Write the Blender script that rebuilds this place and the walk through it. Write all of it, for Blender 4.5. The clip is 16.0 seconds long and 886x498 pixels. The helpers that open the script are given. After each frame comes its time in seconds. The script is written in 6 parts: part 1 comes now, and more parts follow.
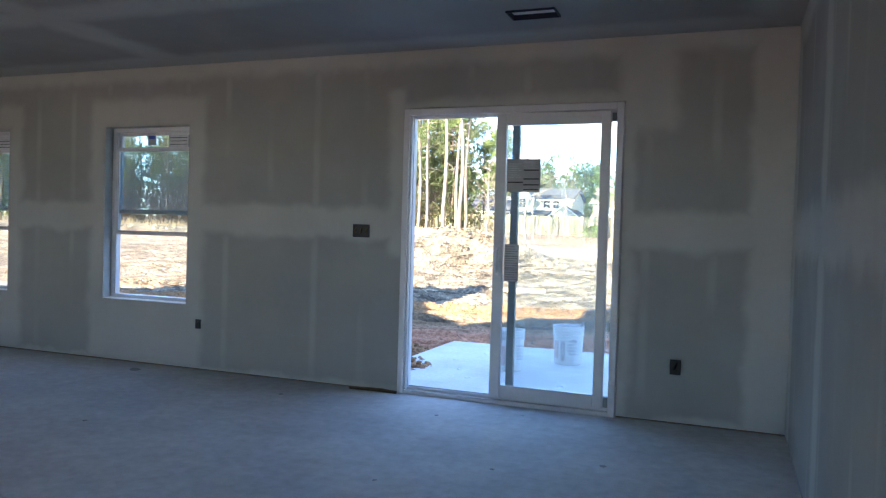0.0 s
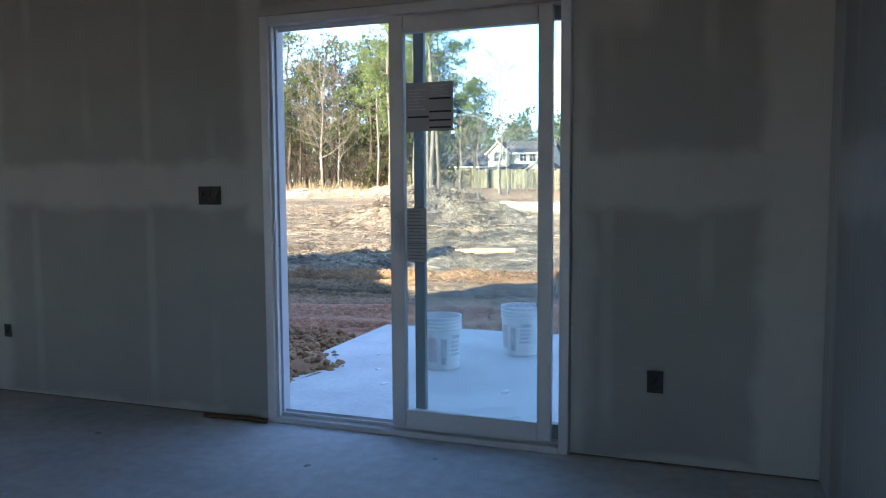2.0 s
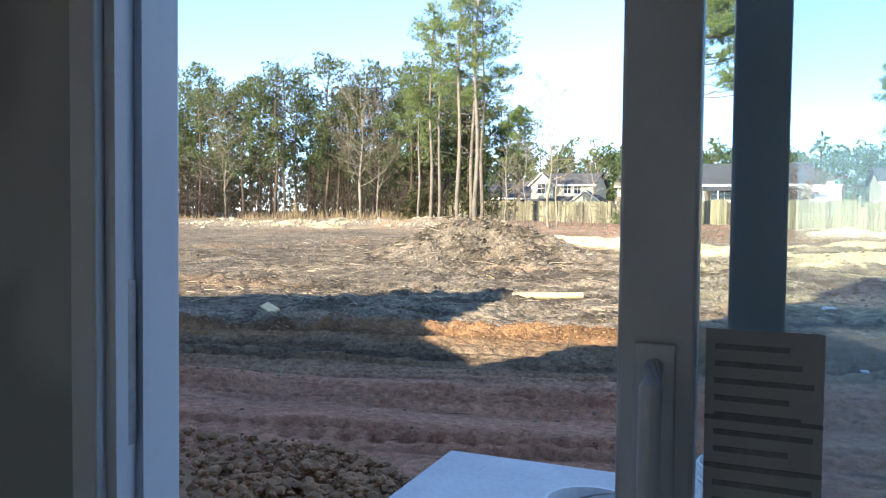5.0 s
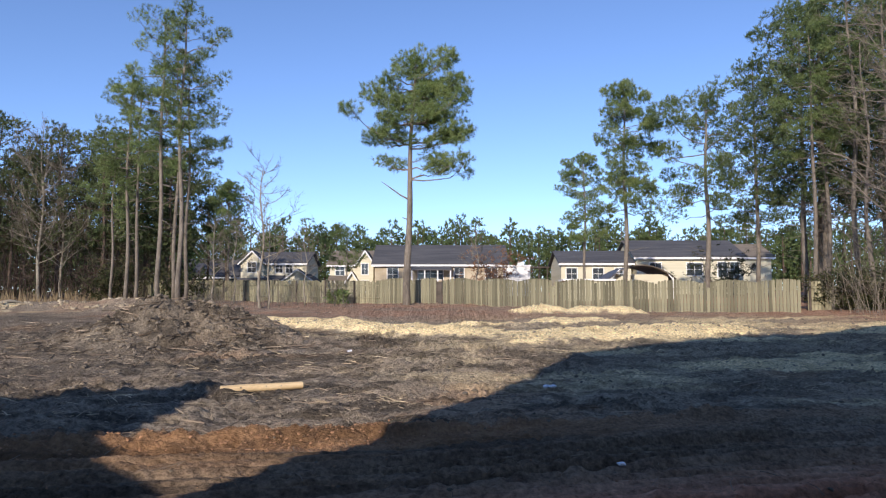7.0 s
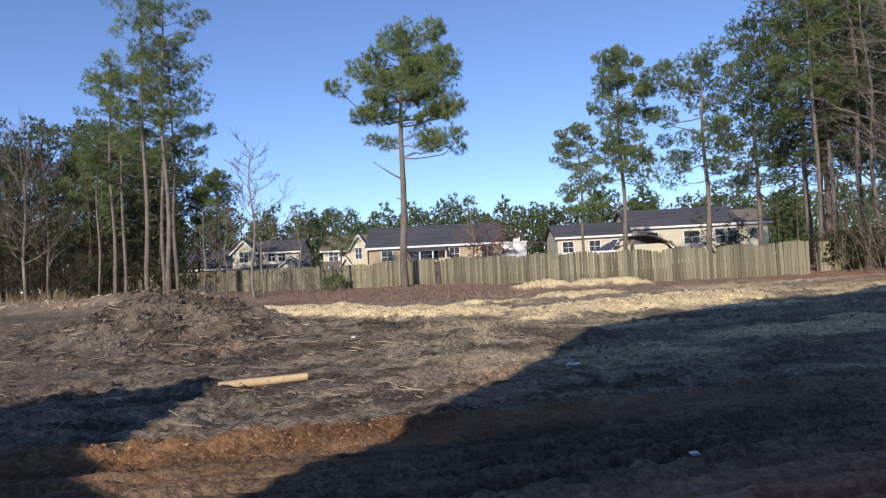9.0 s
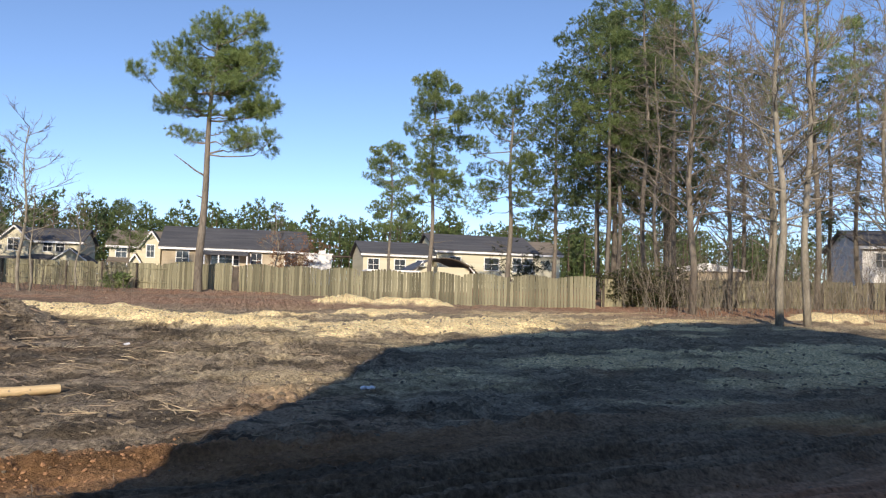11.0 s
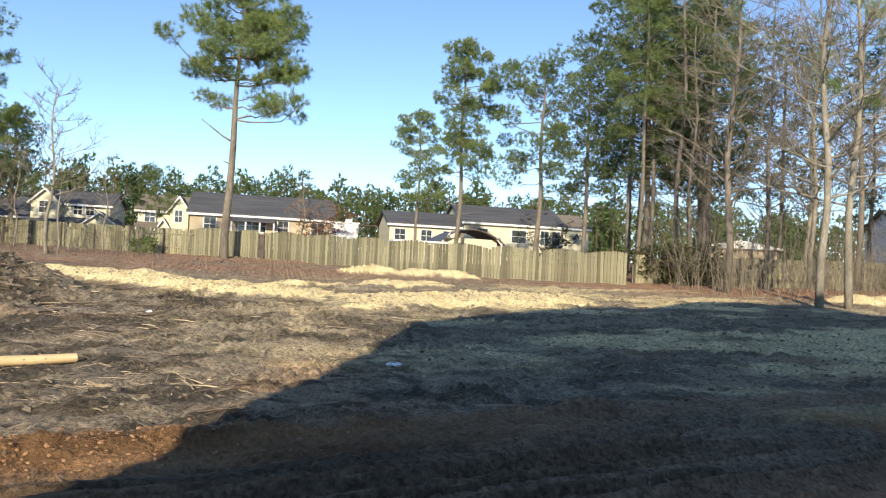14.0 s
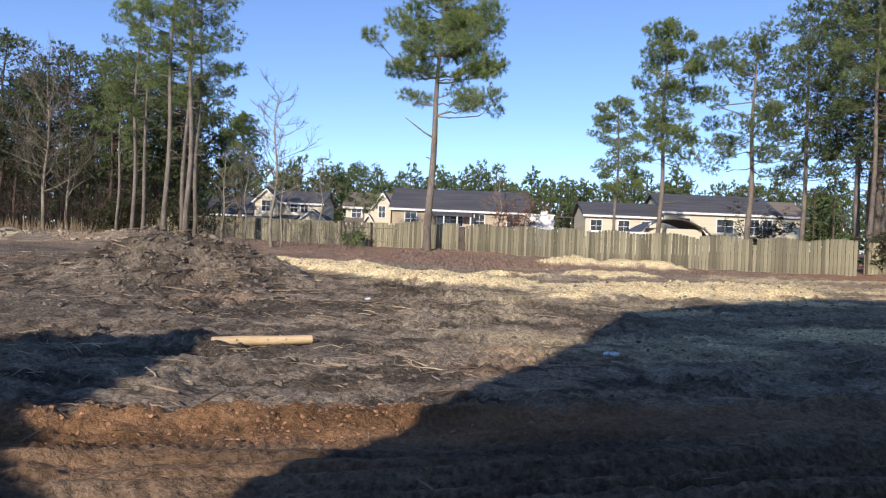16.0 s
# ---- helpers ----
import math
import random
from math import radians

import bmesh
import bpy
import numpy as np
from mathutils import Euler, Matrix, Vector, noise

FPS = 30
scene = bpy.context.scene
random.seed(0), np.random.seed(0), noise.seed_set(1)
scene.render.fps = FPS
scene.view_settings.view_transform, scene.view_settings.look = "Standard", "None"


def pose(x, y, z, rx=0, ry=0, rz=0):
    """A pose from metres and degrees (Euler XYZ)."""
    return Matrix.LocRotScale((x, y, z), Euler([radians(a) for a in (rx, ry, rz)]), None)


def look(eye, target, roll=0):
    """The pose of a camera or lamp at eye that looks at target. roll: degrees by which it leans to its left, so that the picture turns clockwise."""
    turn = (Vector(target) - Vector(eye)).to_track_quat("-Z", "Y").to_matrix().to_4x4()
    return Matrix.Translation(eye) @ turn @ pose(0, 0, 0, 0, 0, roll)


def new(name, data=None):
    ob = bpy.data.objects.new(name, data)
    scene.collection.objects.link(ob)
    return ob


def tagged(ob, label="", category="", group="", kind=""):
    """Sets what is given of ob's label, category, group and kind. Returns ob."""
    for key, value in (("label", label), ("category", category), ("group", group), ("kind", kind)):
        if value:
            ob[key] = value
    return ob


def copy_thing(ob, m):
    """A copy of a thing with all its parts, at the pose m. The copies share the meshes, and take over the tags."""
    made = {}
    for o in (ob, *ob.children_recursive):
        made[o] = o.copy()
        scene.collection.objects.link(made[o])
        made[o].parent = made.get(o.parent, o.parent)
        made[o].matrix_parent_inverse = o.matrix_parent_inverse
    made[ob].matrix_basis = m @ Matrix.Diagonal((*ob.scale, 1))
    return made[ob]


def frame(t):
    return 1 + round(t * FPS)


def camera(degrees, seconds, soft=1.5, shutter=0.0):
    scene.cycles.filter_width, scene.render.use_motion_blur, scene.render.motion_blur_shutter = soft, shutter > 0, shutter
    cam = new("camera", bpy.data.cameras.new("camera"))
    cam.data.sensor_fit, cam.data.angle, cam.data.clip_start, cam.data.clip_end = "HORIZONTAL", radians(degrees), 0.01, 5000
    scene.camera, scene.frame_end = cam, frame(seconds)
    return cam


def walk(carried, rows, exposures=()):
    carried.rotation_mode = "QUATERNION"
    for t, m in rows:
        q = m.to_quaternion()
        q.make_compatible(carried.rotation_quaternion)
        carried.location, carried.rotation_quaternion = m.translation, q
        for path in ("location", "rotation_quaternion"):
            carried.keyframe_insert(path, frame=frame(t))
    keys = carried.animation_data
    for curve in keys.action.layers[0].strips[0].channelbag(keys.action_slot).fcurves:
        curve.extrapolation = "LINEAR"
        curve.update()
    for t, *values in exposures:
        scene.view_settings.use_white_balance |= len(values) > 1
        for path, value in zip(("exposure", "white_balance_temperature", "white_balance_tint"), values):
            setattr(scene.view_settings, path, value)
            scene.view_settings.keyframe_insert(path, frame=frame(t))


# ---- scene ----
cam = camera(61.0, 16.0, 1.25)
PATH = [
    (0, (1.33, 0.029, 1.173), (0.612, 1.895, 1.129), 1.7),
    (0.5, (1.334, 0.469, 1.198), (0.739, 2.378, 1.194), -1.6),
    (1, (1.324, 0.884, 1.184), (0.621, 2.755, 1.131), 2.0),
    (1.5, (1.281, 1.262, 1.177), (0.482, 3.093, 1.079), 0.3),
    (2, (1.225, 1.701, 1.191), (0.558, 3.58, 1.034), -0.3),
    (2.5, (1.081, 2.219, 1.207), (0.277, 4.046, 1.076), 6.0),
    (3, (0.871, 2.628, 1.222), (0.036, 4.444, 1.143), -1.2),
    (3.2, (0.767, 2.826, 1.187), (-0.04, 4.655, 1.116), -0.7),
    (5.3, (-0.228, 4.532, 1.211), (-0.967, 6.388, 1.131), 1.2),
    (5.5, (-0.31, 4.717, 1.239), (-0.936, 6.614, 1.143), 0.3),
    (6, (-0.442, 5.195, 1.232), (-0.961, 7.126, 1.236), 1.8),
    (6.5, (-0.531, 5.547, 1.241), (-0.745, 7.534, 1.324), 0.2),
    (7, (-0.585, 5.824, 1.214), (-0.608, 7.819, 1.355), -0.0),
    (7.5, (-0.651, 6.227, 1.183), (-0.791, 8.22, 1.26), 1.0),
    (8, (-0.742, 6.528, 1.164), (-0.961, 8.511, 1.306), 3.7),
    (8.2, (-0.789, 6.555, 1.146), (-1.037, 8.538, 1.221), 0.2),
    (10.3, (-0.953, 7.602, 1.19), (-0.694, 9.582, 1.313), 0.3),
    (10.5, (-0.941, 7.605, 1.186), (-0.661, 9.582, 1.304), 0.7),
    (11, (-0.786, 7.69, 1.203), (-0.281, 9.621, 1.325), 1.5),
    (11.5, (-0.765, 7.916, 1.193), (-0.038, 9.778, 1.274), 3.2),
    (12, (-0.819, 8.051, 1.214), (0.112, 9.82, 1.284), 1.2),
    (12.5, (-0.762, 8.178, 1.209), (0.255, 9.9, 1.259), -1.7),
    (13, (-0.668, 8.341, 1.213), (0.15, 10.167, 1.233), 1.7),
    (13.5, (-0.67, 8.365, 1.229), (-0.099, 10.282, 1.237), 2.5),
    (14, (-0.725, 8.335, 1.259), (-0.283, 10.285, 1.301), 2.8),
    (14.5, (-0.827, 8.319, 1.235), (-0.452, 10.284, 1.247), 2.7),
    (15, (-0.928, 8.389, 1.206), (-0.708, 10.377, 1.219), 2.5),
    (15.5, (-0.989, 8.455, 1.179), (-0.928, 10.454, 1.203), 2.5),
    (16, (-1.071, 8.492, 1.141), (-1.131, 10.491, 1.142), 2.4),
]
LIGHT = [(0, 3.6, 6500, 9), (0.5, 3.2, 6600, 6), (1.5, 2.9, 6500, 8), (2.5, 2.65, 6400, 7), (3.2, 2.45, 6200, 6), (5.3, 2.0, 6500, 8), (6.0, 1.46, 6500, 11), (6.5, 1.0, 6300, 14), (7.0, 0.55, 6050, 17),
         (7.5, 0.38, 6050, 17), (8.2, 0.33, 6000, 18), (10.5, 0.42, 6300, 16), (11.5, 0.82, 6800, 9), (12.5, 0.98, 7200, 5), (13.0, 1.04, 7200, 4), (13.5, 1.04, 7000, 5), (14.5, 0.76, 6500, 10), (16, 0.58, 6050, 18)]
walk(cam, [(t, look(eye, target, roll)) for t, eye, target, roll in PATH], LIGHT)

# ---------------------------------------------------------------- light
SUN_TURN, SUN_UP = 18.0, 21.5        # shadows fall towards +y, turned this far to +x
world = bpy.data.worlds.new("sky")
scene.world = world
world.use_nodes = True
wn = world.node_tree
sky = wn.nodes.new("ShaderNodeTexSky")
sky.sky_type = "NISHITA"
sky.sun_disc = False
sky.sun_elevation = radians(SUN_UP + 4.5)
sky.sun_rotation = radians(180 + SUN_TURN)
sky.altitude = 1500
sky.air_density, sky.dust_density, sky.ozone_density = 0.8, 0.1, 3.0
wn.nodes["Background"].inputs["Strength"].default_value = 0.13
wn.links.new(sky.outputs["Color"], wn.nodes["Background"].inputs["Color"])

sun_data = bpy.data.lights.new("sun", "SUN")
sun_data.energy, sun_data.angle, sun_data.color = 3.8, radians(0.6), (1.0, 0.87, 0.69)
sun = new("sun", sun_data)
st, su = radians(SUN_TURN), radians(SUN_UP)
sun.matrix_world = look((0, 0, 30), (math.sin(st) * 10, math.cos(st) * 10, 30 - 10 * math.tan(su)))


# ---------------------------------------------------------------- helpers
class Geo:
    """Collects vertices and faces of one mesh."""

    def __init__(self):
        self.v, self.f, self.m = [], [], []

    def box(self, x0, x1, y0, y1, z0, z1, m=0):
        n = len(self.v)
        self.v += [(x0, y0, z0), (x1, y0, z0), (x1, y1, z0), (x0, y1, z0), (x0, y0, z1), (x1, y0, z1), (x1, y1, z1), (x0, y1, z1)]
        for q in ((0, 3, 2, 1), (4, 5, 6, 7), (0, 1, 5, 4), (1, 2, 6, 5), (2, 3, 7, 6), (3, 0, 4, 7)):
            self.f.append(tuple(n + i for i in q))
            self.m.append(m)

    def prism(self, outline, y0, y1, m=0):
        """An outline of (x, z) drawn out along y."""
        n, k = len(self.v), len(outline)
        self.v += [(x, y0, z) for x, z in outline] + [(x, y1, z) for x, z in outline]
        self.f.append(tuple(n + i for i in range(k)))
        self.f.append(tuple(n + k + i for i in reversed(range(k))))
        self.m += [m, m]
        for i in range(k):
            j = (i + 1) % k
            self.f.append((n + i, n + k + i, n + k + j, n + j))
            self.m.append(m)

    def tube(self, pts, radii, sides=6, cap=True):
        n = len(self.v)
        pts = [Vector(p) for p in pts]
        for i, p in enumerate(pts):
            d = (pts[min(i + 1, len(pts) - 1)] - pts[max(i - 1, 0)]).normalized()
            a = d.orthogonal().normalized()
            b = d.cross(a)
            for s in range(sides):
                w = 2 * math.pi * s / sides
                self.v.append(tuple(p + (a * math.cos(w) + b * math.sin(w)) * radii[i]))
        for i in range(len(pts) - 1):
            for s in range(sides):
                t = (s + 1) % sides
                self.f.append((n + i * sides + s, n + i * sides + t, n + (i + 1) * sides + t, n + (i + 1) * sides + s))
                self.m.append(0)
        if cap:
            self.f.append(tuple(n + s for s in reversed(range(sides))))
            self.f.append(tuple(n + (len(pts) - 1) * sides + s for s in range(sides)))
            self.m += [0, 0]

    def lathe(self, profile, cx, cy, sides=28):
        """A profile of (radius, z) turned about the upright axis."""
        n = len(self.v)
        for r, z in profile:
            for s in range(sides):
                w = 2 * math.pi * s / sides
                self.v.append((cx + r * math.cos(w), cy + r * math.sin(w), z))
        for i in range(len(profile) - 1):
            for s in range(sides):
                t = (s + 1) % sides
                self.f.append((n + i * sides + s, n + i * sides + t, n + (i + 1) * sides + t, n + (i + 1) * sides + s))
                self.m.append(0)

    def lump(self, c, size, rnd, flat=0.8):
        """A small uneven clod, turned at random."""
        n = len(self.v)
        turn = Euler((rnd.uniform(-0.9, 0.9), rnd.uniform(-0.9, 0.9), rnd.uniform(0, 6.28))).to_matrix()
        rings = [(0, 0, 0.9)] + [(math.cos(a) * 0.8, math.sin(a) * 0.8, 0.42) for a in (0, 1.26, 2.51, 3.77, 5.03)]
        rings += [(math.cos(a), math.sin(a), -0.3) for a in (0.63, 1.88, 3.14, 4.4, 5.65)] + [(0, 0, -0.8)]
        for d in rings:
            p = turn @ (Vector(d) * size * rnd.uniform(0.7, 1.2))
            self.v.append((c[0] + p.x, c[1] + p.y, c[2] + p.z * flat))
        for i in range(5):
            j = (i + 1) % 5
            self.f += [(n, n + 1 + i, n + 1 + j), (n + 1 + i, n + 6 + i, n + 1 + j), (n + 1 + j, n + 6 + i, n + 6 + j), (n + 11, n + 6 + j, n + 6 + i)]
            self.m += [0] * 4

    def mesh(self, name, mats, smooth=False):
        me = bpy.data.meshes.new(name)
        me.from_pydata(self.v, [], self.f)
        for mt in (mats if isinstance(mats, (list, tuple)) else [mats]):
            me.materials.append(mt)
        if any(self.m):
            me.polygons.foreach_set("material_index", self.m)
        me.polygons.foreach_set("use_smooth", [smooth] * len(me.polygons))
        me.update()
        return me


def part(name, geo, mats, parent=None, label="", smooth=False, bevel=0.0):
    ob = new(name, geo.mesh(name, mats, smooth))
    if parent is not None:
        ob.parent = parent
    if label:
        ob["label"] = label
    if bevel:
        mod = ob.modifiers.new("bevel", "BEVEL")
        mod.width, mod.segments, mod.limit_method = bevel, 2, "ANGLE"
    return ob


def thing(name, label, category, group="", kind="", at=(0, 0, 0), turn=0):
    ob = new(name)
    ob.empty_display_size = 0.2
    ob.matrix_basis = pose(at[0], at[1], at[2], 0, 0, turn)
    return tagged(ob, label, category, group, kind)


# value noise on numpy arrays
def hash2(i, j, seed):
    n = (i.astype(np.int64) * 374761393 + j.astype(np.int64) * 668265263 + seed * 1442695041) & 0x7FFFFFFF
    n = ((n ^ (n >> 13)) * 1274126177) & 0x7FFFFFFF
    return ((n ^ (n >> 16)) & 0xFFFF) / 65535.0


def vnoise(x, y, seed=0):
    i, j = np.floor(x), np.floor(y)
    u, v = x - i, y - j
    u, v = u * u * (3 - 2 * u), v * v * (3 - 2 * v)
    a, b = hash2(i, j, seed), hash2(i + 1, j, seed)
    c, d = hash2(i, j + 1, seed), hash2(i + 1, j + 1, seed)
    return (a * (1 - u) + b * u) * (1 - v) + (c * (1 - u) + d * u) * v


def fbm(x, y, scale, octaves=4, seed=0):
    t, amp, tot = 0, 1.0, 0
    for o in range(octaves):
        t = t + amp * (vnoise(x * scale * 2 ** o, y * scale * 2 ** o, seed + o) - 0.5)
        tot += amp
        amp *= 0.5
    return t / tot


def step(a, b, x):
    t = np.clip((x - a) / (b - a), 0, 1)
    return t * t * (3 - 2 * t)


# ---------------------------------------------------------------- materials
def base_mat(name):
    m = bpy.data.materials.new(name)
    m.use_nodes = True
    return m, m.node_tree, m.node_tree.nodes["Principled BSDF"]


def nd(nt, kind, **values):
    n = nt.nodes.new(kind)
    for k, v in values.items():
        n.inputs[k.replace("_", " ")].default_value = v
    return n


def mix(nt, fac, a, b, blend="MIX"):
    n = nt.nodes.new("ShaderNodeMix")
    n.data_type, n.blend_type = "RGBA", blend
    for sock, val in ((n.inputs[0], fac), (n.inputs[6], a), (n.inputs[7], b)):
        if isinstance(val, bpy.types.NodeSocket):
            nt.links.new(val, sock)
        elif isinstance(val, (int, float)):
            sock.default_value = val
        else:
            sock.default_value = (*val, 1)
    return n.outputs[2]


def maths(nt, op, a, b=0.0, clamp=False):
    n = nt.nodes.new("ShaderNodeMath")
    n.operation, n.use_clamp = op, clamp
    for sock, val in ((n.inputs[0], a), (n.inputs[1], b)):
        if isinstance(val, bpy.types.NodeSocket):
            nt.links.new(val, sock)
        else:
            sock.default_value = val
    return n.outputs[0]


def noise_out(nt, coord, scale, detail=5.0, rough=0.55, squash=None):
    if squash:
        mp = nt.nodes.new("ShaderNodeMapping")
        mp.inputs["Scale"].default_value = squash
        nt.links.new(coord, mp.inputs["Vector"])
        coord = mp.outputs["Vector"]
    n = nd(nt, "ShaderNodeTexNoise", Scale=scale, Detail=detail, Roughness=rough)
    nt.links.new(coord, n.inputs["Vector"])
    return n.outputs["Fac"]


def ranged(nt, val, a, b, c=0.0, d=1.0, smooth=True):
    n = nt.nodes.new("ShaderNodeMapRange")
    n.interpolation_type = "SMOOTHSTEP" if smooth else "LINEAR"
    n.clamp = True if not smooth else n.clamp
    for i, v in enumerate((a, b, c, d)):
        n.inputs[i + 1].default_value = v
    nt.links.new(val, n.inputs[0])
    return n.outputs[0]


def bump(nt, shader, height, strength, dist=0.02):
    b = nd(nt, "ShaderNodeBump", Strength=strength, Distance=dist)
    nt.links.new(height, b.inputs["Height"])
    nt.links.new(b.outputs["Normal"], shader.inputs["Normal"])


def rough_mat(name, c1, c2, scale=4.0, fine=40.0, rough=0.8, bumps=0.3, dist=0.01, squash=None, vary=0.25, island=0.0, spec=0.3, metal=0.0, single=0.0):
    """Two colours mixed by a broad noise, broken by a fine one, with relief."""
    m, nt, sh = base_mat(name)
    co = nt.nodes.new("ShaderNodeTexCoord").outputs["Object"]
    broad = ranged(nt, noise_out(nt, co, scale, 4, 0.6, squash), 0.3, 0.7)
    finer = noise_out(nt, co, fine, 6, 0.65, squash)
    col = mix(nt, broad, c1, c2)
    dark = ranged(nt, finer, 0.25, 0.75, 1 - vary, 1 + vary, False)
    if island:
        ri = nt.nodes.new("ShaderNodeNewGeometry").outputs["Random Per Island"]
        dark = maths(nt, "MULTIPLY", dark, ranged(nt, ri, 0, 1, 1 - island, 1 + island, False))
    if single:
        oi = nt.nodes.new("ShaderNodeObjectInfo").outputs["Random"]
        dark = maths(nt, "MULTIPLY", dark, ranged(nt, oi, 0, 1, 1 - single, 1 + single, False))
    comb = nt.nodes.new("ShaderNodeCombineColor")
    for i in range(3):
        nt.links.new(dark, comb.inputs[i])
    col = mix(nt, 1.0, col, comb.outputs[0], "MULTIPLY")
    nt.links.new(col, sh.inputs["Base Color"])
    sh.inputs["Roughness"].default_value = rough
    sh.inputs["Specular IOR Level"].default_value = spec
    sh.inputs["Metallic"].default_value = metal
    if bumps:
        bump(nt, sh, finer, bumps, dist)
    return m


def drywall_mat(name, axis, bands, strips):
    """Bare gypsum board, with bands of joint compound: (u0, u1, z0, z1, soft); u runs along the wall."""
    m, nt, sh = base_mat(name)
    co = nt.nodes.new("ShaderNodeTexCoord").outputs["Object"]
    sep = nt.nodes.new("ShaderNodeSeparateXYZ")
    nt.links.new(co, sep.inputs[0])
    wob = noise_out(nt, co, 3.0, 3)
    wobble = maths(nt, "MULTIPLY", maths(nt, "SUBTRACT", wob, 0.5), 0.16)
    u = maths(nt, "ADD", sep.outputs[axis[0]], wobble)
    w = maths(nt, "ADD", sep.outputs[axis[1]], wobble)
    mud = None
    for u0, u1, z0, z1, soft in bands:
        soft = soft * 1.6 + 0.01
        k = maths(nt, "MULTIPLY", maths(nt, "MULTIPLY", ranged(nt, u, u0 - soft, u0 + soft), ranged(nt, u, u1 + soft, u1 - soft)),
                  maths(nt, "MULTIPLY", ranged(nt, w, z0 - soft, z0 + soft), ranged(nt, w, z1 + soft, z1 - soft)))
        mud = k if mud is None else maths(nt, "MAXIMUM", mud, k)
    if strips:
        f = maths(nt, "ABSOLUTE", maths(nt, "SUBTRACT", maths(nt, "FRACT", maths(nt, "DIVIDE", maths(nt, "ADD", sep.outputs[axis[0]], 20.1), 0.406)), 0.5))
        line = maths(nt, "MULTIPLY", ranged(nt, f, 0.11, 0.02), ranged(nt, noise_out(nt, co, 2.2, 2, 0.5, (1, 1, 0.6)), 0.4, 0.62))
        mud = maths(nt, "MAXIMUM", mud, maths(nt, "MULTIPLY", line, 0.45))
    fine = noise_out(nt, co, 160, 3)
    cloud = ranged(nt, noise_out(nt, co, 1.3, 5), 0.25, 0.75)
    board = mix(nt, cloud, (0.245, 0.25, 0.242), (0.30, 0.302, 0.29))
    plaster = mix(nt, cloud, (0.36, 0.358, 0.345), (0.42, 0.416, 0.40))
    nt.links.new(mix(nt, mud, board, plaster), sh.inputs["Base Color"])
    sh.inputs["Roughness"].default_value = 0.85
    sh.inputs["Specular IOR Level"].default_value = 0.2
    bump(nt, sh, maths(nt, "ADD", maths(nt, "MULTIPLY", fine, 0.3), mud), 0.25, 0.004)
    return m


M = {}
M["concrete"] = rough_mat("floor_concrete", (0.50, 0.50, 0.51), (0.64, 0.64, 0.64), 1.1, 14, 0.75, 0.15, 0.004, vary=0.16)
M["patio"] = rough_mat("patio_concrete", (0.54, 0.54, 0.55), (0.66, 0.66, 0.66), 1.6, 30, 0.8, 0.2, 0.004, vary=0.12)
M["vinyl"] = rough_mat("white_vinyl", (0.50, 0.50, 0.53), (0.57, 0.57, 0.59), 2, 60, 0.35, 0.02, 0.002, vary=0.03, spec=0.5)
# the fixed door panel's shade, put into a darker copy of the vinyl
M["shadedvinyl"] = rough_mat("shaded_teal_grey_vinyl", (0.15, 0.175, 0.18), (0.19, 0.215, 0.215), 3, 60, 0.4, 0.02, 0.002, vary=0.04)
M["dark"] = rough_mat("dark_plastic", (0.010, 0.012, 0.03), (0.016, 0.018, 0.04), 8, 80, 0.5, 0.1, 0.002)
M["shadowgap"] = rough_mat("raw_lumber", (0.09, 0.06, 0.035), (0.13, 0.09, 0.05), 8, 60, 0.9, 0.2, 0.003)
M["paper"] = rough_mat("sticker_paper", (0.30, 0.30, 0.31), (0.36, 0.36, 0.36), 6, 60, 0.6, 0.0, vary=0.04)
M["ink"] = rough_mat("black_ink", (0.02, 0.02, 0.022), (0.03, 0.03, 0.03), 9, 60, 0.6, 0.0)
M["printgrey"] = rough_mat("grey_print", (0.14, 0.14, 0.15), (0.20, 0.20, 0.21), 9, 60, 0.6, 0.0)
M["blueink"] = rough_mat("blue_sticker", (0.03, 0.06, 0.35), (0.04, 0.08, 0.42), 9, 60, 0.5, 0.0)
M["bucket"] = rough_mat("white_polyethylene", (0.66, 0.68, 0.70), (0.74, 0.75, 0.76), 9, 60, 0.45, 0.03, 0.003, vary=0.05)
M["label"] = rough_mat("faded_label", (0.42, 0.43, 0.47), (0.56, 0.56, 0.58), 12, 60, 0.6, 0.0)
M["labelred"] = rough_mat("faded_red_label", (0.56, 0.44, 0.44), (0.62, 0.52, 0.52), 12, 60, 0.6, 0.0)
M["steel"] = rough_mat("trowel_steel", (0.25, 0.25, 0.26), (0.35, 0.35, 0.36), 12, 60, 0.45, 0.1, 0.002, metal=0.8)
M["timber"] = rough_mat("pale_timber", (0.58, 0.42, 0.22), (0.72, 0.56, 0.33), 3, 30, 0.7, 0.3, 0.006, (0.3, 4, 4))
M["stick"] = rough_mat("dead_wood", (0.14, 0.10, 0.07), (0.34, 0.27, 0.19), 2, 25, 0.9, 0.3, 0.01, island=0.5)
M["straw"] = rough_mat("pale_straw", (0.36, 0.28, 0.17), (0.58, 0.48, 0.32), 2, 25, 0.9, 0.0, island=0.4)
M["clod"] = rough_mat("red_clay_clods", (0.25, 0.135, 0.072), (0.40, 0.23, 0.125), 3, 30, 0.95, 0.5, 0.02, island=0.22)
M["soilclod"] = rough_mat("grey_soil_clods", (0.105, 0.088, 0.066), (0.23, 0.19, 0.138), 2, 30, 0.95, 0.5, 0.02, island=0.25)
M["sandclod"] = rough_mat("pale_sand_lumps", (0.30, 0.24, 0.15), (0.46, 0.39, 0.27), 2, 30, 0.95, 0.5, 0.02, island=0.25)
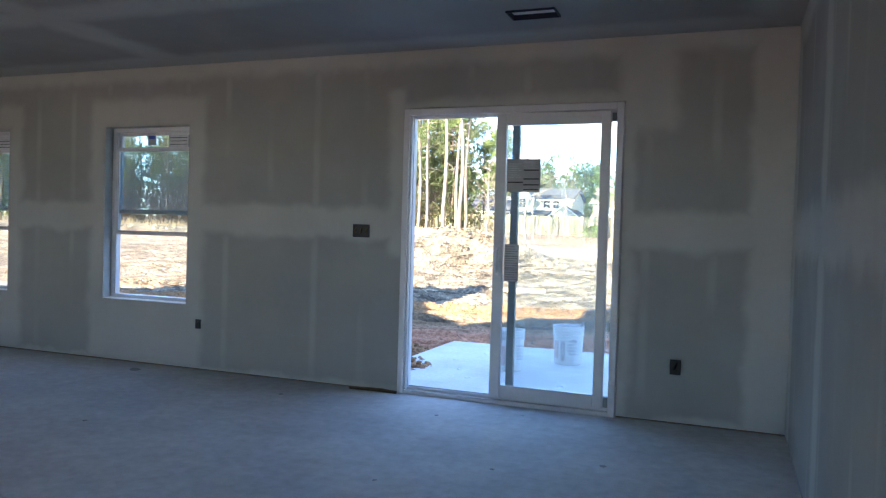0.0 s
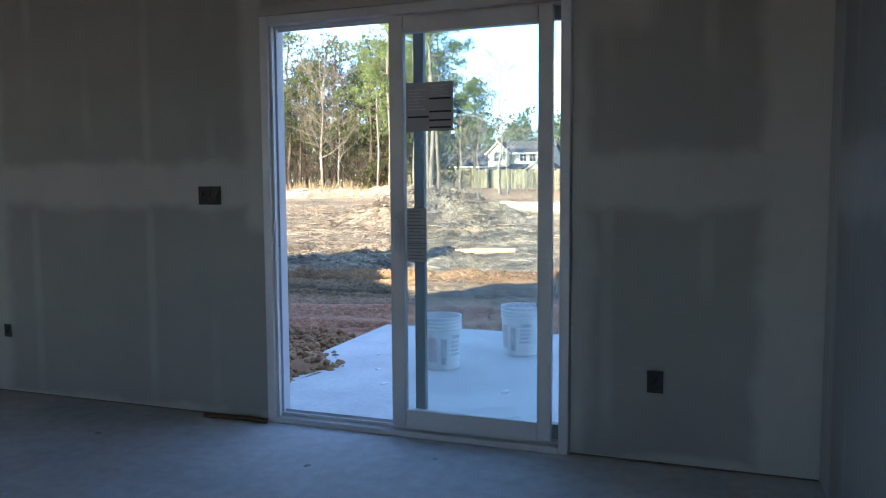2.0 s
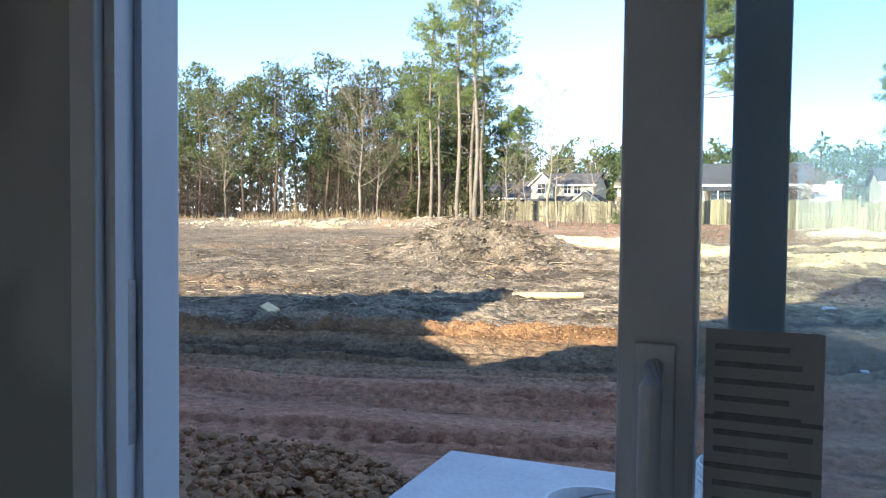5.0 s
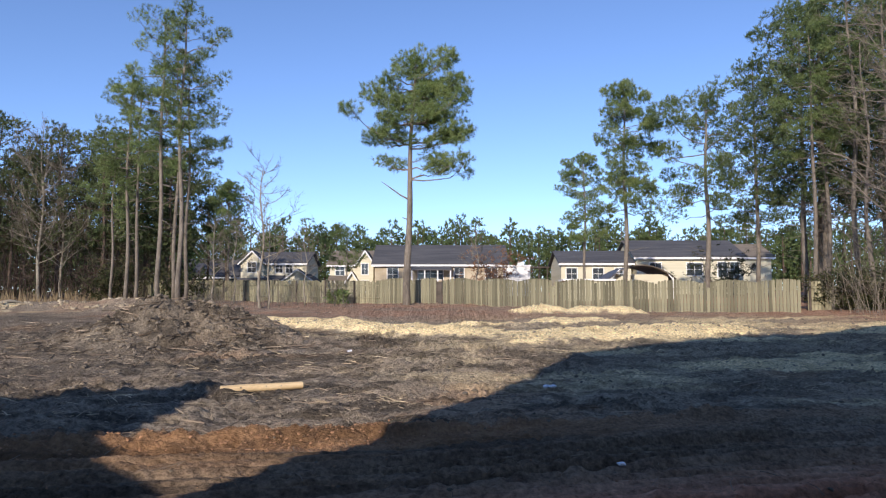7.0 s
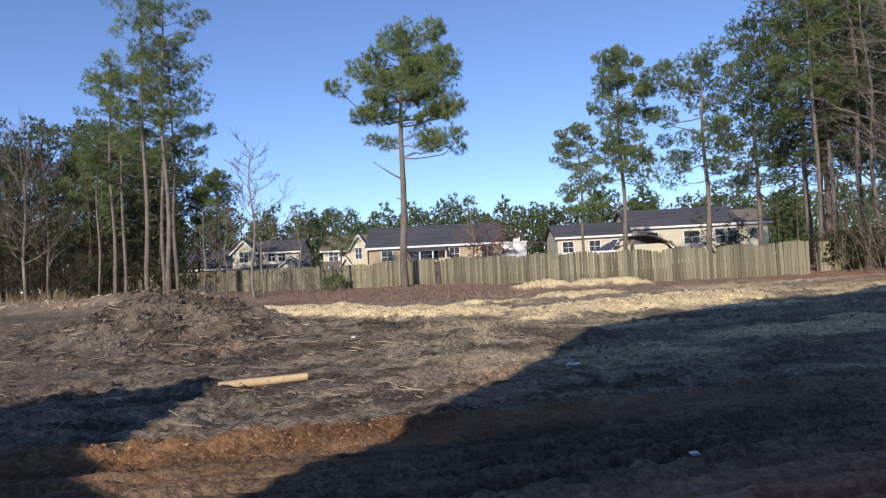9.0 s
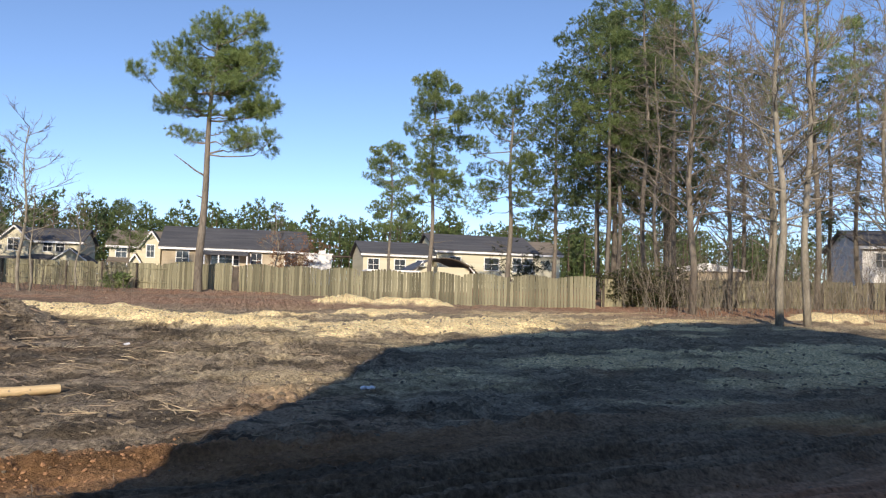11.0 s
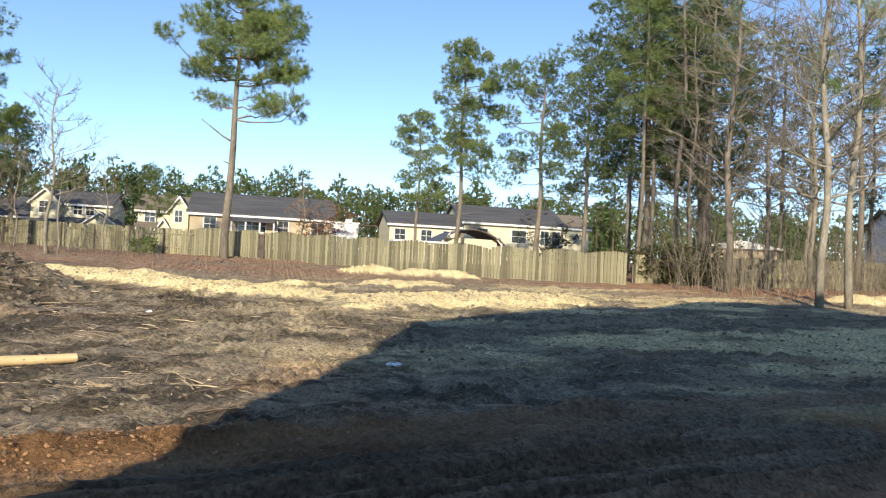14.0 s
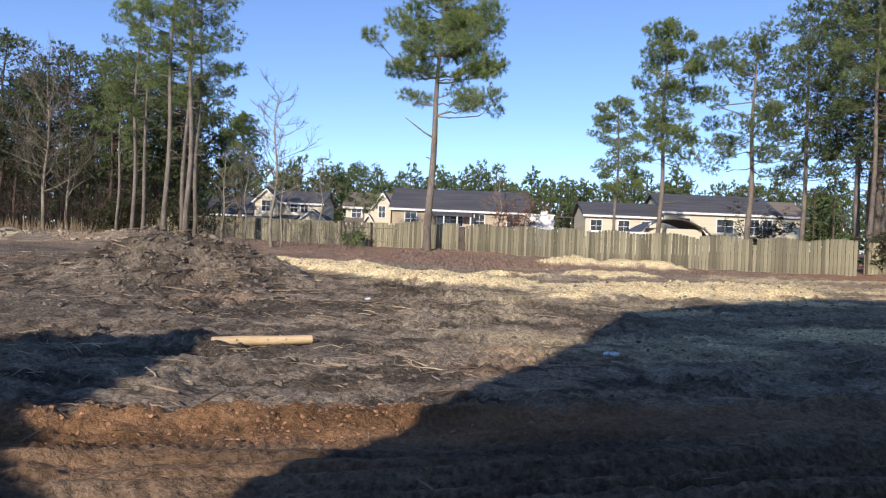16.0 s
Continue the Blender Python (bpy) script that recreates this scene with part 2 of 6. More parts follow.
M["bark"] = rough_mat("pine_bark", (0.115, 0.098, 0.078), (0.225, 0.195, 0.155), 2.5, 14, 0.95, 0.8, 0.05, (1, 1, 0.3), vary=0.4)
M["palebark"] = rough_mat("grey_bark", (0.17, 0.15, 0.115), (0.31, 0.28, 0.22), 2.5, 14, 0.95, 0.6, 0.04, (1, 1, 0.35), vary=0.35)
# bark for the woods, with their shade put into the colour
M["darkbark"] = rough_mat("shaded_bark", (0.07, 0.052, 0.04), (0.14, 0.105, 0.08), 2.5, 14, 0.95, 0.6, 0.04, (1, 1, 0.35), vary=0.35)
M["twig"] = rough_mat("bare_twigs", (0.12, 0.104, 0.08), (0.215, 0.185, 0.145), 1.0, 9, 0.95, 0.0, island=0.3)
M["fence"] = rough_mat("weathered_cedar", (0.13, 0.122, 0.078), (0.265, 0.245, 0.155), 0.8, 9, 0.9, 0.3, 0.01, (1, 1, 0.15), vary=0.35, island=0.32)
M["fenceboard"] = rough_mat("weathered_cedar_board", (0.13, 0.122, 0.078), (0.265, 0.245, 0.155), 0.8, 9, 0.9, 0.3, 0.01, (1, 1, 0.15), vary=0.5, single=0.42)
M["post"] = rough_mat("dark_post", (0.06, 0.05, 0.04), (0.12, 0.10, 0.08), 2, 20, 0.95, 0.4, 0.01)
M["cream"] = rough_mat("cream_siding", (0.52, 0.49, 0.35), (0.60, 0.56, 0.42), 0.5, 6, 0.7, 0.15, 0.01, (0.1, 0.1, 6), vary=0.07)
M["white"] = rough_mat("white_siding", (0.72, 0.71, 0.68), (0.80, 0.79, 0.75), 0.5, 6, 0.7, 0.15, 0.01, (0.1, 0.1, 6), vary=0.06)
M["tan"] = rough_mat("tan_brick", (0.36, 0.30, 0.205), (0.46, 0.39, 0.28), 0.7, 8, 0.85, 0.2, 0.01, vary=0.15)
M["shingle"] = rough_mat("grey_shingles", (0.062, 0.064, 0.07), (0.10, 0.10, 0.104), 0.6, 9, 0.9, 0.4, 0.02, (0.4, 3, 3), vary=0.22)
M["brownshingle"] = rough_mat("brown_shingles", (0.15, 0.125, 0.095), (0.22, 0.185, 0.14), 0.6, 9, 0.9, 0.4, 0.02, (0.4, 3, 3), vary=0.2)
M["trim"] = rough_mat("white_trim", (0.72, 0.72, 0.70), (0.80, 0.80, 0.78), 1, 20, 0.6, 0.0, vary=0.04)
M["pane"] = rough_mat("dark_window_glass", (0.03, 0.035, 0.04), (0.06, 0.07, 0.08), 1, 6, 0.08, 0.0, spec=0.6)
M["metalroof"] = rough_mat("brown_metal_roof", (0.09, 0.075, 0.06), (0.14, 0.12, 0.10), 1, 8, 0.5, 0.1, 0.01, metal=0.3)
M["plastic"] = rough_mat("white_plastic", (0.72, 0.74, 0.80), (0.82, 0.83, 0.87), 5, 40, 0.5, 0.3, 0.02)
M["drygrass"] = rough_mat("dry_grass", (0.10, 0.075, 0.045), (0.19, 0.145, 0.08), 1, 9, 0.95, 0.0, island=0.35)
M["water"] = rough_mat("muddy_water", (0.16, 0.13, 0.075), (0.22, 0.18, 0.10), 1, 9, 0.06, 0.03, 0.01, spec=0.5)


def needle_mat(name, c1, c2):
    m, nt, sh = base_mat(name)
    co = nt.nodes.new("ShaderNodeTexCoord").outputs["Object"]
    ri = nt.nodes.new("ShaderNodeNewGeometry").outputs["Random Per Island"]
    ob = nt.nodes.new("ShaderNodeObjectInfo").outputs["Random"]
    col = mix(nt, ranged(nt, noise_out(nt, co, 0.8, 3), 0.3, 0.7), c1, c2)
    tone = maths(nt, "MULTIPLY", ranged(nt, ri, 0, 1, 0.6, 1.5, False), ranged(nt, ob, 0, 1, 0.8, 1.2, False))
    comb = nt.nodes.new("ShaderNodeCombineColor")
    for i in range(3):
        nt.links.new(tone, comb.inputs[i])
    col = mix(nt, 1.0, col, comb.outputs[0], "MULTIPLY")
    nt.links.new(col, sh.inputs["Base Color"])
    sh.inputs["Roughness"].default_value = 0.6
    sh.inputs["Specular IOR Level"].default_value = 0.25
    tl = nt.nodes.new("ShaderNodeBsdfTranslucent")
    nt.links.new(col, tl.inputs["Color"])
    ms = nt.nodes.new("ShaderNodeMixShader")
    ms.inputs[0].default_value = 0.35
    nt.links.new(sh.outputs[0], ms.inputs[1])
    nt.links.new(tl.outputs[0], ms.inputs[2])
    nt.links.new(ms.outputs[0], nt.nodes["Material Output"].inputs["Surface"])
    return m


M["needles"] = needle_mat("pine_needles", (0.115, 0.165, 0.055), (0.215, 0.265, 0.10))
# pine needles darkened: shade of the dense trees put into the colour
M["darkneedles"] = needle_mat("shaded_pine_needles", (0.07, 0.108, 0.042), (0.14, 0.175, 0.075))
M["farneedles"] = needle_mat("far_pine_needles", (0.07, 0.11, 0.038), (0.14, 0.175, 0.068))
# needles of the far wood, its shade likewise put into their colour
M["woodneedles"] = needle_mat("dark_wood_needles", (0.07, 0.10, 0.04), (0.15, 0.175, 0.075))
M["shrub"] = needle_mat("shrub_leaves", (0.04, 0.05, 0.02), (0.09, 0.085, 0.035))
M["rustleaf"] = needle_mat("rust_leaves", (0.20, 0.10, 0.05), (0.28, 0.16, 0.09))


def glass_mat(name="clear_glass", tint=(0.93, 0.965, 0.965, 1), dust=0.035):
    m, nt, sh = base_mat(name)
    out = nt.nodes["Material Output"]
    tr = nd(nt, "ShaderNodeBsdfTransparent")
    tr.inputs["Color"].default_value = tint
    gl = nd(nt, "ShaderNodeBsdfGlossy", Roughness=0.02)
    lw = nd(nt, "ShaderNodeLayerWeight", Blend=0.5)
    f5 = maths(nt, "POWER", lw.outputs["Facing"], 4.0)
    fac = maths(nt, "ADD", maths(nt, "MULTIPLY", f5, 0.8), 0.025)
    ms = nt.nodes.new("ShaderNodeMixShader")
    nt.links.new(fac, ms.inputs[0])
    nt.links.new(tr.outputs[0], ms.inputs[1])
    nt.links.new(gl.outputs[0], ms.inputs[2])
    film_ = nd(nt, "ShaderNodeBsdfTranslucent")
    film_.inputs["Color"].default_value = (0.75, 0.75, 0.74, 1)
    co = nt.nodes.new("ShaderNodeTexCoord").outputs["Object"]
    dusty = nt.nodes.new("ShaderNodeMixShader")
    nt.links.new(ranged(nt, noise_out(nt, co, 3.0, 4), 0.3, 0.7, dust * 0.6, dust * 1.4), dusty.inputs[0])
    nt.links.new(ms.outputs[0], dusty.inputs[1])
    nt.links.new(film_.outputs[0], dusty.inputs[2])
    nt.links.new(dusty.outputs[0], out.inputs["Surface"])
    return m


M["glass"] = glass_mat()
M["winglass"] = glass_mat("dusty_window_glass", (0.74, 0.78, 0.77, 1), 0.035)


def ground_mat():
    """Bare building ground: red clay, grey soil, pale sand, pine straw, by zone."""
    m, nt, sh = base_mat("bare_ground")
    co = nt.nodes.new("ShaderNodeTexCoord").outputs["Object"]
    zone = nt.nodes.new("ShaderNodeAttribute")
    zone.attribute_name = "zone"
    sp = nt.nodes.new("ShaderNodeSeparateColor")
    nt.links.new(zone.outputs["Color"], sp.inputs[0])
    big = ranged(nt, noise_out(nt, co, 0.35, 5), 0.3, 0.7)
    mid = ranged(nt, noise_out(nt, co, 2.2, 6, 0.65), 0.28, 0.72)
    fine = noise_out(nt, co, 16, 8, 0.7)
    streak = noise_out(nt, co, 4, 5, 0.7, (0.3, 1.0, 1))
    soil = mix(nt, mid, (0.125, 0.104, 0.078), (0.31, 0.258, 0.185))
    soil = mix(nt, maths(nt, "MULTIPLY", big, 0.5), soil, (0.28, 0.215, 0.145))
    soil = mix(nt, ranged(nt, streak, 0.6, 0.75, 0, 0.6), soil, (0.30, 0.25, 0.19))
    clay = mix(nt, mid, (0.34, 0.19, 0.092), (0.50, 0.295, 0.15))
    clay = mix(nt, ranged(nt, streak, 0.52, 0.75, 0, 0.7), clay, (0.44, 0.27, 0.16))
    reds = nt.nodes.new("ShaderNodeAttribute")
    reds.attribute_name = "redness"
    redclay = mix(nt, mid, (0.38, 0.178, 0.108), (0.52, 0.26, 0.162))
    redclay = mix(nt, ranged(nt, streak, 0.55, 0.75, 0, 0.5), redclay, (0.54, 0.33, 0.23))
    clay = mix(nt, reds.outputs["Fac"], clay, redclay)
    sand = mix(nt, mid, (0.68, 0.53, 0.27), (0.86, 0.71, 0.40))
    sand = mix(nt, ranged(nt, streak, 0.58, 0.72, 0, 0.5), sand, (0.46, 0.40, 0.30))
    straw = mix(nt, mid, (0.24, 0.13, 0.078), (0.38, 0.235, 0.15))
    col = mix(nt, sp.outputs[0], soil, clay)
    col = mix(nt, sp.outputs[1], col, sand)
    col = mix(nt, sp.outputs[2], col, straw)
    crumbs = maths(nt, "MULTIPLY", ranged(nt, fine, 0.32, 0.68, -1, 1, False), ranged(nt, sp.outputs[0], 0, 1, 0.7, 0.42))
    # zone alpha darkens the colour: painted crevice shade, and uneven soil tone
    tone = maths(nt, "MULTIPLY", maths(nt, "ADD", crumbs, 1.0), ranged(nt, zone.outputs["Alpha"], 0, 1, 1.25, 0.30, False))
    comb = nt.nodes.new("ShaderNodeCombineColor")
    for i in range(3):
        nt.links.new(tone, comb.inputs[i])
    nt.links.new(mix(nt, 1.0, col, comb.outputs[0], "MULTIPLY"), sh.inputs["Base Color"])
    sh.inputs["Roughness"].default_value = 0.95
    sh.inputs["Specular IOR Level"].default_value = 0.15
    bump(nt, sh, maths(nt, "ADD", fine, noise_out(nt, co, 7.0, 5, 0.75)), 1.0, 0.07)
    return m


M["ground"] = ground_mat()


# ---------------------------------------------------------------- ground
PROFILE_Y = (-60, 4, 8, 12, 20, 30, 50, 70, 200, 700)
PROFILE_Z = (-0.3, -0.3, -0.2, -0.30, -0.42, 0.10, 1.06, 1.65, 4.0, 6.0)


SAND = ((-4.6, 33.4, 5.2, 1.15, -0.66, 0.28), (-1.4, 31.0, 2.5, 1.0, -0.32, 0.24), (4.6, 30.6, 3.6, 1.6, 0.42, 0.26), (7.4, 31.6, 2.6, 1.3, 0.1, 0.24), (2.5, 29.0, 1.6, 0.7, 0.2, 0.14),
        (3.9, 42.6, 1.5, 1.0, 0.3, 0.34), (6.9, 42.4, 1.9, 0.9, 0.0, 0.3), (4.2, 36.2, 2.0, 0.8, 0.1, 0.2), (1.0, 34.9, 1.3, 0.6, -0.2, 0.14), (22.9, 34.2, 1.4, 1.2, 0.2, 0.3), (27.0, 30.5, 2.4, 0.9, 0.3, 0.2))


def sand_mounds(x, y):
    """Low spread heaps of pale sand."""
    h = 0 * x
    for cx, cy, rx, ry, tilt, high in SAND:
        u, v = x - cx + 0.9 * fbm(x, y, 0.8, 3, 17), y - cy - tilt * (x - cx) + 1.2 * fbm(x, y, 0.5, 4, 16)
        h = np.maximum(h, high * np.exp(-((u / rx) ** 4 + (v / ry) ** 4)) * (1 + 0.8 * fbm(x, y, 1.3, 3, 19)))
    return h


def soft_ground(x, y):
    """The lie of the land without its roughness."""
    x, y = np.asarray(x, float), np.asarray(y, float)
    reach = y + 0.45 * np.clip(x - 12, 0, 60)
    z = np.interp(reach, PROFILE_Y, PROFILE_Z)
    out = step(8.3, 11, y) 
    z = z + out * 0.16 * fbm(x, y, 0.16, 3, 3)
    lane = y - 0.3 * np.clip(x, -14, 9)
    # low lip of scraped clay where the lane meets the soil
    west = 1 - step(-1.6, 0.8, x)
    lip = lane - 16.05 + 0.22 * np.clip(-5 - x, 0, 6) - 0.7 * fbm(x, y, 0.4, 3, 9)
    z = z + 0.06 * np.exp(-(lip / 0.22) ** 2) * west
    z = z - 0.09 * out * (1 - step(-0.45, -0.05, lip)) * (0.35 + 0.65 * west)
    # heaps of scraped roots and soil
    z = z + 1.05 * np.exp(-(((x + 9.6) / 2.0) ** 2 + ((y - 28.2) / 1.5) ** 2)) + 0.8 * np.exp(-(((x + 7.2) / 1.5) ** 2 + ((y - 28.8) / 1.3) ** 2))
    z = z + 2.5 * np.exp(-(((x - 19.3) / 2.9) ** 2 + ((y - 17.0) / 2.8) ** 2)) + 0.95 * np.exp(-(((x - 16.0) / 1.7) ** 2 + ((y - 19.2) / 1.7) ** 2))
    # low swells of sand and the scraped rim before the woods
    z = z + sand_mounds(x, y)
    rim = np.exp(-((y - 44 - 0.25 * (x + 25)) / 1.6) ** 2) * (1 - step(-16, -12, x))
    z = z + rim * (0.35 + 0.8 * fbm(x, y, 0.5, 3, 14))
    return z


def billow(x, y, scale, octaves, seed):
    """Rounded lumps with sharp hollows between them."""
    t, amp = 0, 1.0
    for o in range(octaves):
        n = vnoise(x * scale * 2 ** o + 7.3 * o, y * scale * 2 ** o, seed + o)
        t = t + amp * (np.abs(2 * n - 1) ** 0.8 - 0.45)
        amp *= 0.5
    return t


RUTS = ((9.05, 0.03, 0.05, 0.0), (9.26, 0.045, 0.09, 0.085), (9.54, 0.04, 0.08, 0.07), (10.72, 0.05, 0.05, 0.0), (10.95, 0.055, 0.08, 0.06), (11.2, 0.06, 0.05, 0.0), (11.45, 0.045, 0.08, 0.05), (11.8, 0.03, 0.05, 0.0),
        (12.3, 0.03, 0.07, 0.02), (12.8, 0.09, 0.09, 0.0), (13.15, 0.05, 0.09, 0.06), (13.5, 0.07, 0.06, 0.0), (13.85, 0.045, 0.09, 0.05), (14.2, 0.075, 0.07, 0.0), (14.6, 0.04, 0.09, 0.02), (14.95, 0.05, 0.05, 0.0))


def rut_shift(x, y, c):
    return 0.18 * fbm(x * 0.5, y * 0 + c, 1.0, 2, int(c * 10))


def rough_ground(x, y):
    z = soft_ground(x, y)
    out = step(8.25, 8.9, y)
    lane = y - 0.3 * np.clip(x, -14, 9) + 0.25 * fbm(x, y, 0.25, 2, 5)
    clay = 1 - step(15.6, 16.2, lane)
    west = 1 - step(-1.6, 0.8, x)
    # wheel ruts with the marks of the tyre lugs
    trod = 0 * x
    smooth_lane = np.exp(-((lane - 10.15) / 0.42) ** 4) + 0.6 * np.exp(-((lane - 12.1) / 0.2) ** 4)
    lumpy = 0.5 + step(-0.1, 0.15, fbm(x * 0.4, lane * 2.2, 1.0, 3, 29))
    for c, depth, wide, lug in RUTS:
        off = lane - c + rut_shift(x, y, c)
        g = np.exp(-(off / wide) ** 2)
        edge = np.exp(-((np.abs(off) - wide * 1.7) / (0.45 * wide + 0.03)) ** 2)
        broken = (1 - 0.45 * step(1, 5, x)) * np.clip(0.75 + 1.6 * fbm(x * 0.35, y * 0 + c, 1.0, 2, int(c * 20)), 0, 2)
        z = z + out * clay * broken * (-2.1 * depth * g + 1.2 * depth * edge)
        if lug:
            teeth = np.tanh(4 * np.sin(2 * np.pi * (x / 0.19 + 0.3 * off / wide)) + 1)
            z = z + out * clay * broken * 1.0 * lug * g * teeth
            trod = np.maximum(trod, g)
    # a row of tread holes along the foot of the lip
    for c, gap_ in ((15.30, 0.0), (15.16, 0.05)):
        row = np.exp(-((lane - c) / 0.055) ** 2)
        z = z - out * west * row * (0.012 + 0.022 * np.tanh(3 * np.sin(2 * np.pi * (x + gap_) / 0.105)))
    z = z + out * clay * (1 - 0.85 * smooth_lane) * (0.15 * fbm(x * 0.12, lane * 4.2, 1.0, 3, 101) + 0.05 * fbm(x * 0.25, lane * 11, 1.0, 2, 103))
    heap = np.exp(-(((x + 8.6) / 3.2) ** 2 + ((y - 28.4) / 2.0) ** 2)) + np.exp(-(((x - 18.2) / 4.0) ** 2 + ((y - 17.8) / 3.6) ** 2))
    pond = np.exp(-((((x + 13.5) / 3.4) ** 2 + ((y - 16.6 - 0.1 * (x + 13.5)) / 1.0) ** 2) ** 2))
    patch = step(-0.12, 0.12, fbm(x, y, 0.45, 3, 27))
    far = 1 - 0.5 * step(24, 34, y)
    z = z + out * (0.14 + 0.62 * heap) * (1 - 0.6 * clay) * fbm(x, y, 1.6, 3, 21)
    z = z + out * (1 - pond) * ((0.07 + 0.07 * patch) * (1 - 0.8 * clay) * far + 0.24 * np.clip(heap, 0, 1)) * billow(x * 0.8, y, 1.9, 4, 31)
    z = z + out * (1 - pond) * (0.075 - 0.045 * trod) * (1 - 0.5 * clay) * (1 - 0.8 * smooth_lane) * (0.4 + 0.9 * patch) * lumpy * billow(x, y, 5.5, 3, 36)
    z = z * (1 - pond) - 0.43 * pond
    lip = lane - 16.05 + 0.22 * np.clip(-5 - x, 0, 6)
    crumble = np.exp(-((lip + 0.15) / 0.45) ** 2) * west * (1 - pond)
    z = z + crumble * (0.08 * fbm(x, y, 2.4, 3, 41) + 0.08 * billow(x, y, 4.0, 3, 43))
    return z


def lay(x, y):
    return float(rough_ground(np.array([x]), np.array([y]))[0])


def axis_lines(spans):
    out = []
    for a, b, s in spans:
        out += list(np.arange(a, b, s))
    return np.array(out + [spans[-1][1]])


gx = axis_lines(((-600, -100, 50), (-100, -40, 4), (-40, -14, 0.4), (-14, -8, 0.1), (-8, -5.5, 0.045), (-5.5, 0.5, 0.034), (0.5, 6, 0.045), (6, 12, 0.07), (12, 24, 0.13), (24, 60, 0.8), (60, 120, 5), (120, 600, 60)))
gy = axis_lines(((-80, 4, 6), (4, 8.2, 0.6), (8.2, 13.5, 0.045), (13.5, 16.2, 0.035), (16.2, 17.5, 0.045), (17.5, 26, 0.085), (26, 36, 0.15), (36, 56, 0.35), (56, 120, 3), (120, 700, 58)))
GX, GY = np.meshgrid(gx, gy)
GZ = rough_ground(GX, GY)
nx, ny = len(gx), len(gy)
gm = bpy.data.meshes.new("ground")
gm.vertices.add(nx * ny)
gm.vertices.foreach_set("co", np.stack([GX, GY, GZ], -1).astype(np.float32).ravel())
idx = np.arange(nx * ny).reshape(ny, nx)
quads = np.stack([idx[:-1, :-1], idx[:-1, 1:], idx[1:, 1:], idx[1:, :-1]], -1).reshape(-1, 4)
gm.loops.add(quads.size)
gm.loops.foreach_set("vertex_index", quads.ravel().astype(np.int32))
gm.polygons.add(len(quads))
gm.polygons.foreach_set("loop_start", np.arange(0, quads.size, 4).astype(np.int32))
gm.polygons.foreach_set("use_smooth", np.ones(len(quads), dtype=bool))
gm.update(calc_edges=True)
gm.materials.append(M["ground"])
lane = GY - 0.3 * np.clip(GX, -14, 9)
lip = lane - 16.05 + 0.22 * np.clip(-5 - GX, 0, 6) + 1.1 * fbm(GX, GY, 0.7, 4, 51)
z_clay = 1 - step(-0.1, 0.45, lip)
fade = step(-1.5, 3.0, GX - 0.1 * (GY - 10) + 2.4 * fbm(GX, GY, 0.4, 3, 55))
z_clay = z_clay * (1 - (0.25 + 0.4 * step(11.5, 13.5, lane)) * fade)
z_clay = z_clay * (1 - 0.45 * step(11.2, 12.4, lane) * (1 - step(-1.3, -0.7, lip)))
z_clay = z_clay * (1 - 0.55 * step(-0.05, 0.10, fbm(GX * 0.13, lane * 1.3, 1.0, 3, 58)) * (0.35 + 0.65 * step(11.5, 12.5, lane)) * (1 - 0.8 * np.exp(-((lip + 0.3) / 0.5) ** 2)))
z_clay = np.maximum(z_clay, 0.95 * np.exp(-(((GX - 7.2) / 1.7) ** 4 + ((GY - 16.1 + 0.25 * (GX - 7.2) + 0.8 * fbm(GX, GY, 0.7, 3, 53)) / 0.8) ** 4)))
z_clay = np.maximum(z_clay, 0.28 * step(0.08, 0.2, fbm(GX, GY, 0.3, 4, 57)))
z_clay = np.maximum(z_clay, (1 - step(11.3, 13.4, lane)) * np.clip(0.9 + 0.8 * fbm(GX * 0.2, lane * 1.6, 1.0, 3, 59), 0, 1))
streaks = fbm(GX * 0.35, GY * 1.7, 0.22, 4, 61) + 0.35 * fbm(GX, GY, 1.1, 3, 66)
wisps = fbm(GX * 0.5, GY * 1.6, 0.6, 5, 63)
heaped = sand_mounds(GX, GY)
z_sand = step(0.06, 0.10, heaped + 0.18 * fbm(GX, GY * 1.5, 1.8, 4, 18)) * step(0.002, 0.02, heaped)
# greyish sandy soil round the heaps and over the levelled ground
pale = (0.36 + 0.40 * step(18, 23, GY)) * (0.12 + 0.88 * step(-0.06, 0.14, wisps)) * (0.45 + 0.55 * step(0.0, 3.0, GX - 0.35 * (GY - 20))) * step(17, 21, GY + 0.5 * GX) * (1 - step(37, 41, GY)) * step(-5, 1, GX) * (1 - step(17, 22, GX))
pale = np.maximum(pale, 0.32 * step(-0.05, 0.12, wisps) * step(28, 30, GY) * (1 - step(36, 39, GY)) * step(-11, -7, GX) * (1 - step(10, 14, GX)))
pale = np.maximum(pale, 0.8 * step(-0.2, 0.08, wisps) * step(21, 24, GX) * (1 - step(44, 50, GX)) * step(28, 30, GY) * (1 - step(36, 39, GY)))
z_sand = np.maximum(z_sand, pale)
z_sand = np.maximum(z_sand, step(0.22, 0.3, streaks) * np.exp(-((GY - 44 - 0.25 * (GX + 25)) / 3.0) ** 2) * (1 - step(-16, -12, GX)))
reach = GY + 0.45 * np.clip(GX - 12, 0, 60) + 5 * fbm(GX, GY, 0.25, 4, 71)
z_straw = (0.35 + 0.5 * step(-0.1, 0.12, wisps)) * step(35, 41, reach) * step(-20, -12, GX) * (1 - z_sand)
z_straw = np.maximum(z_straw, step(36, 41, reach) * step(11, 14, GX) * (1 - 0.9 * (z_sand > 0.5)))
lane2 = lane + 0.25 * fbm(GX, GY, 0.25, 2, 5)
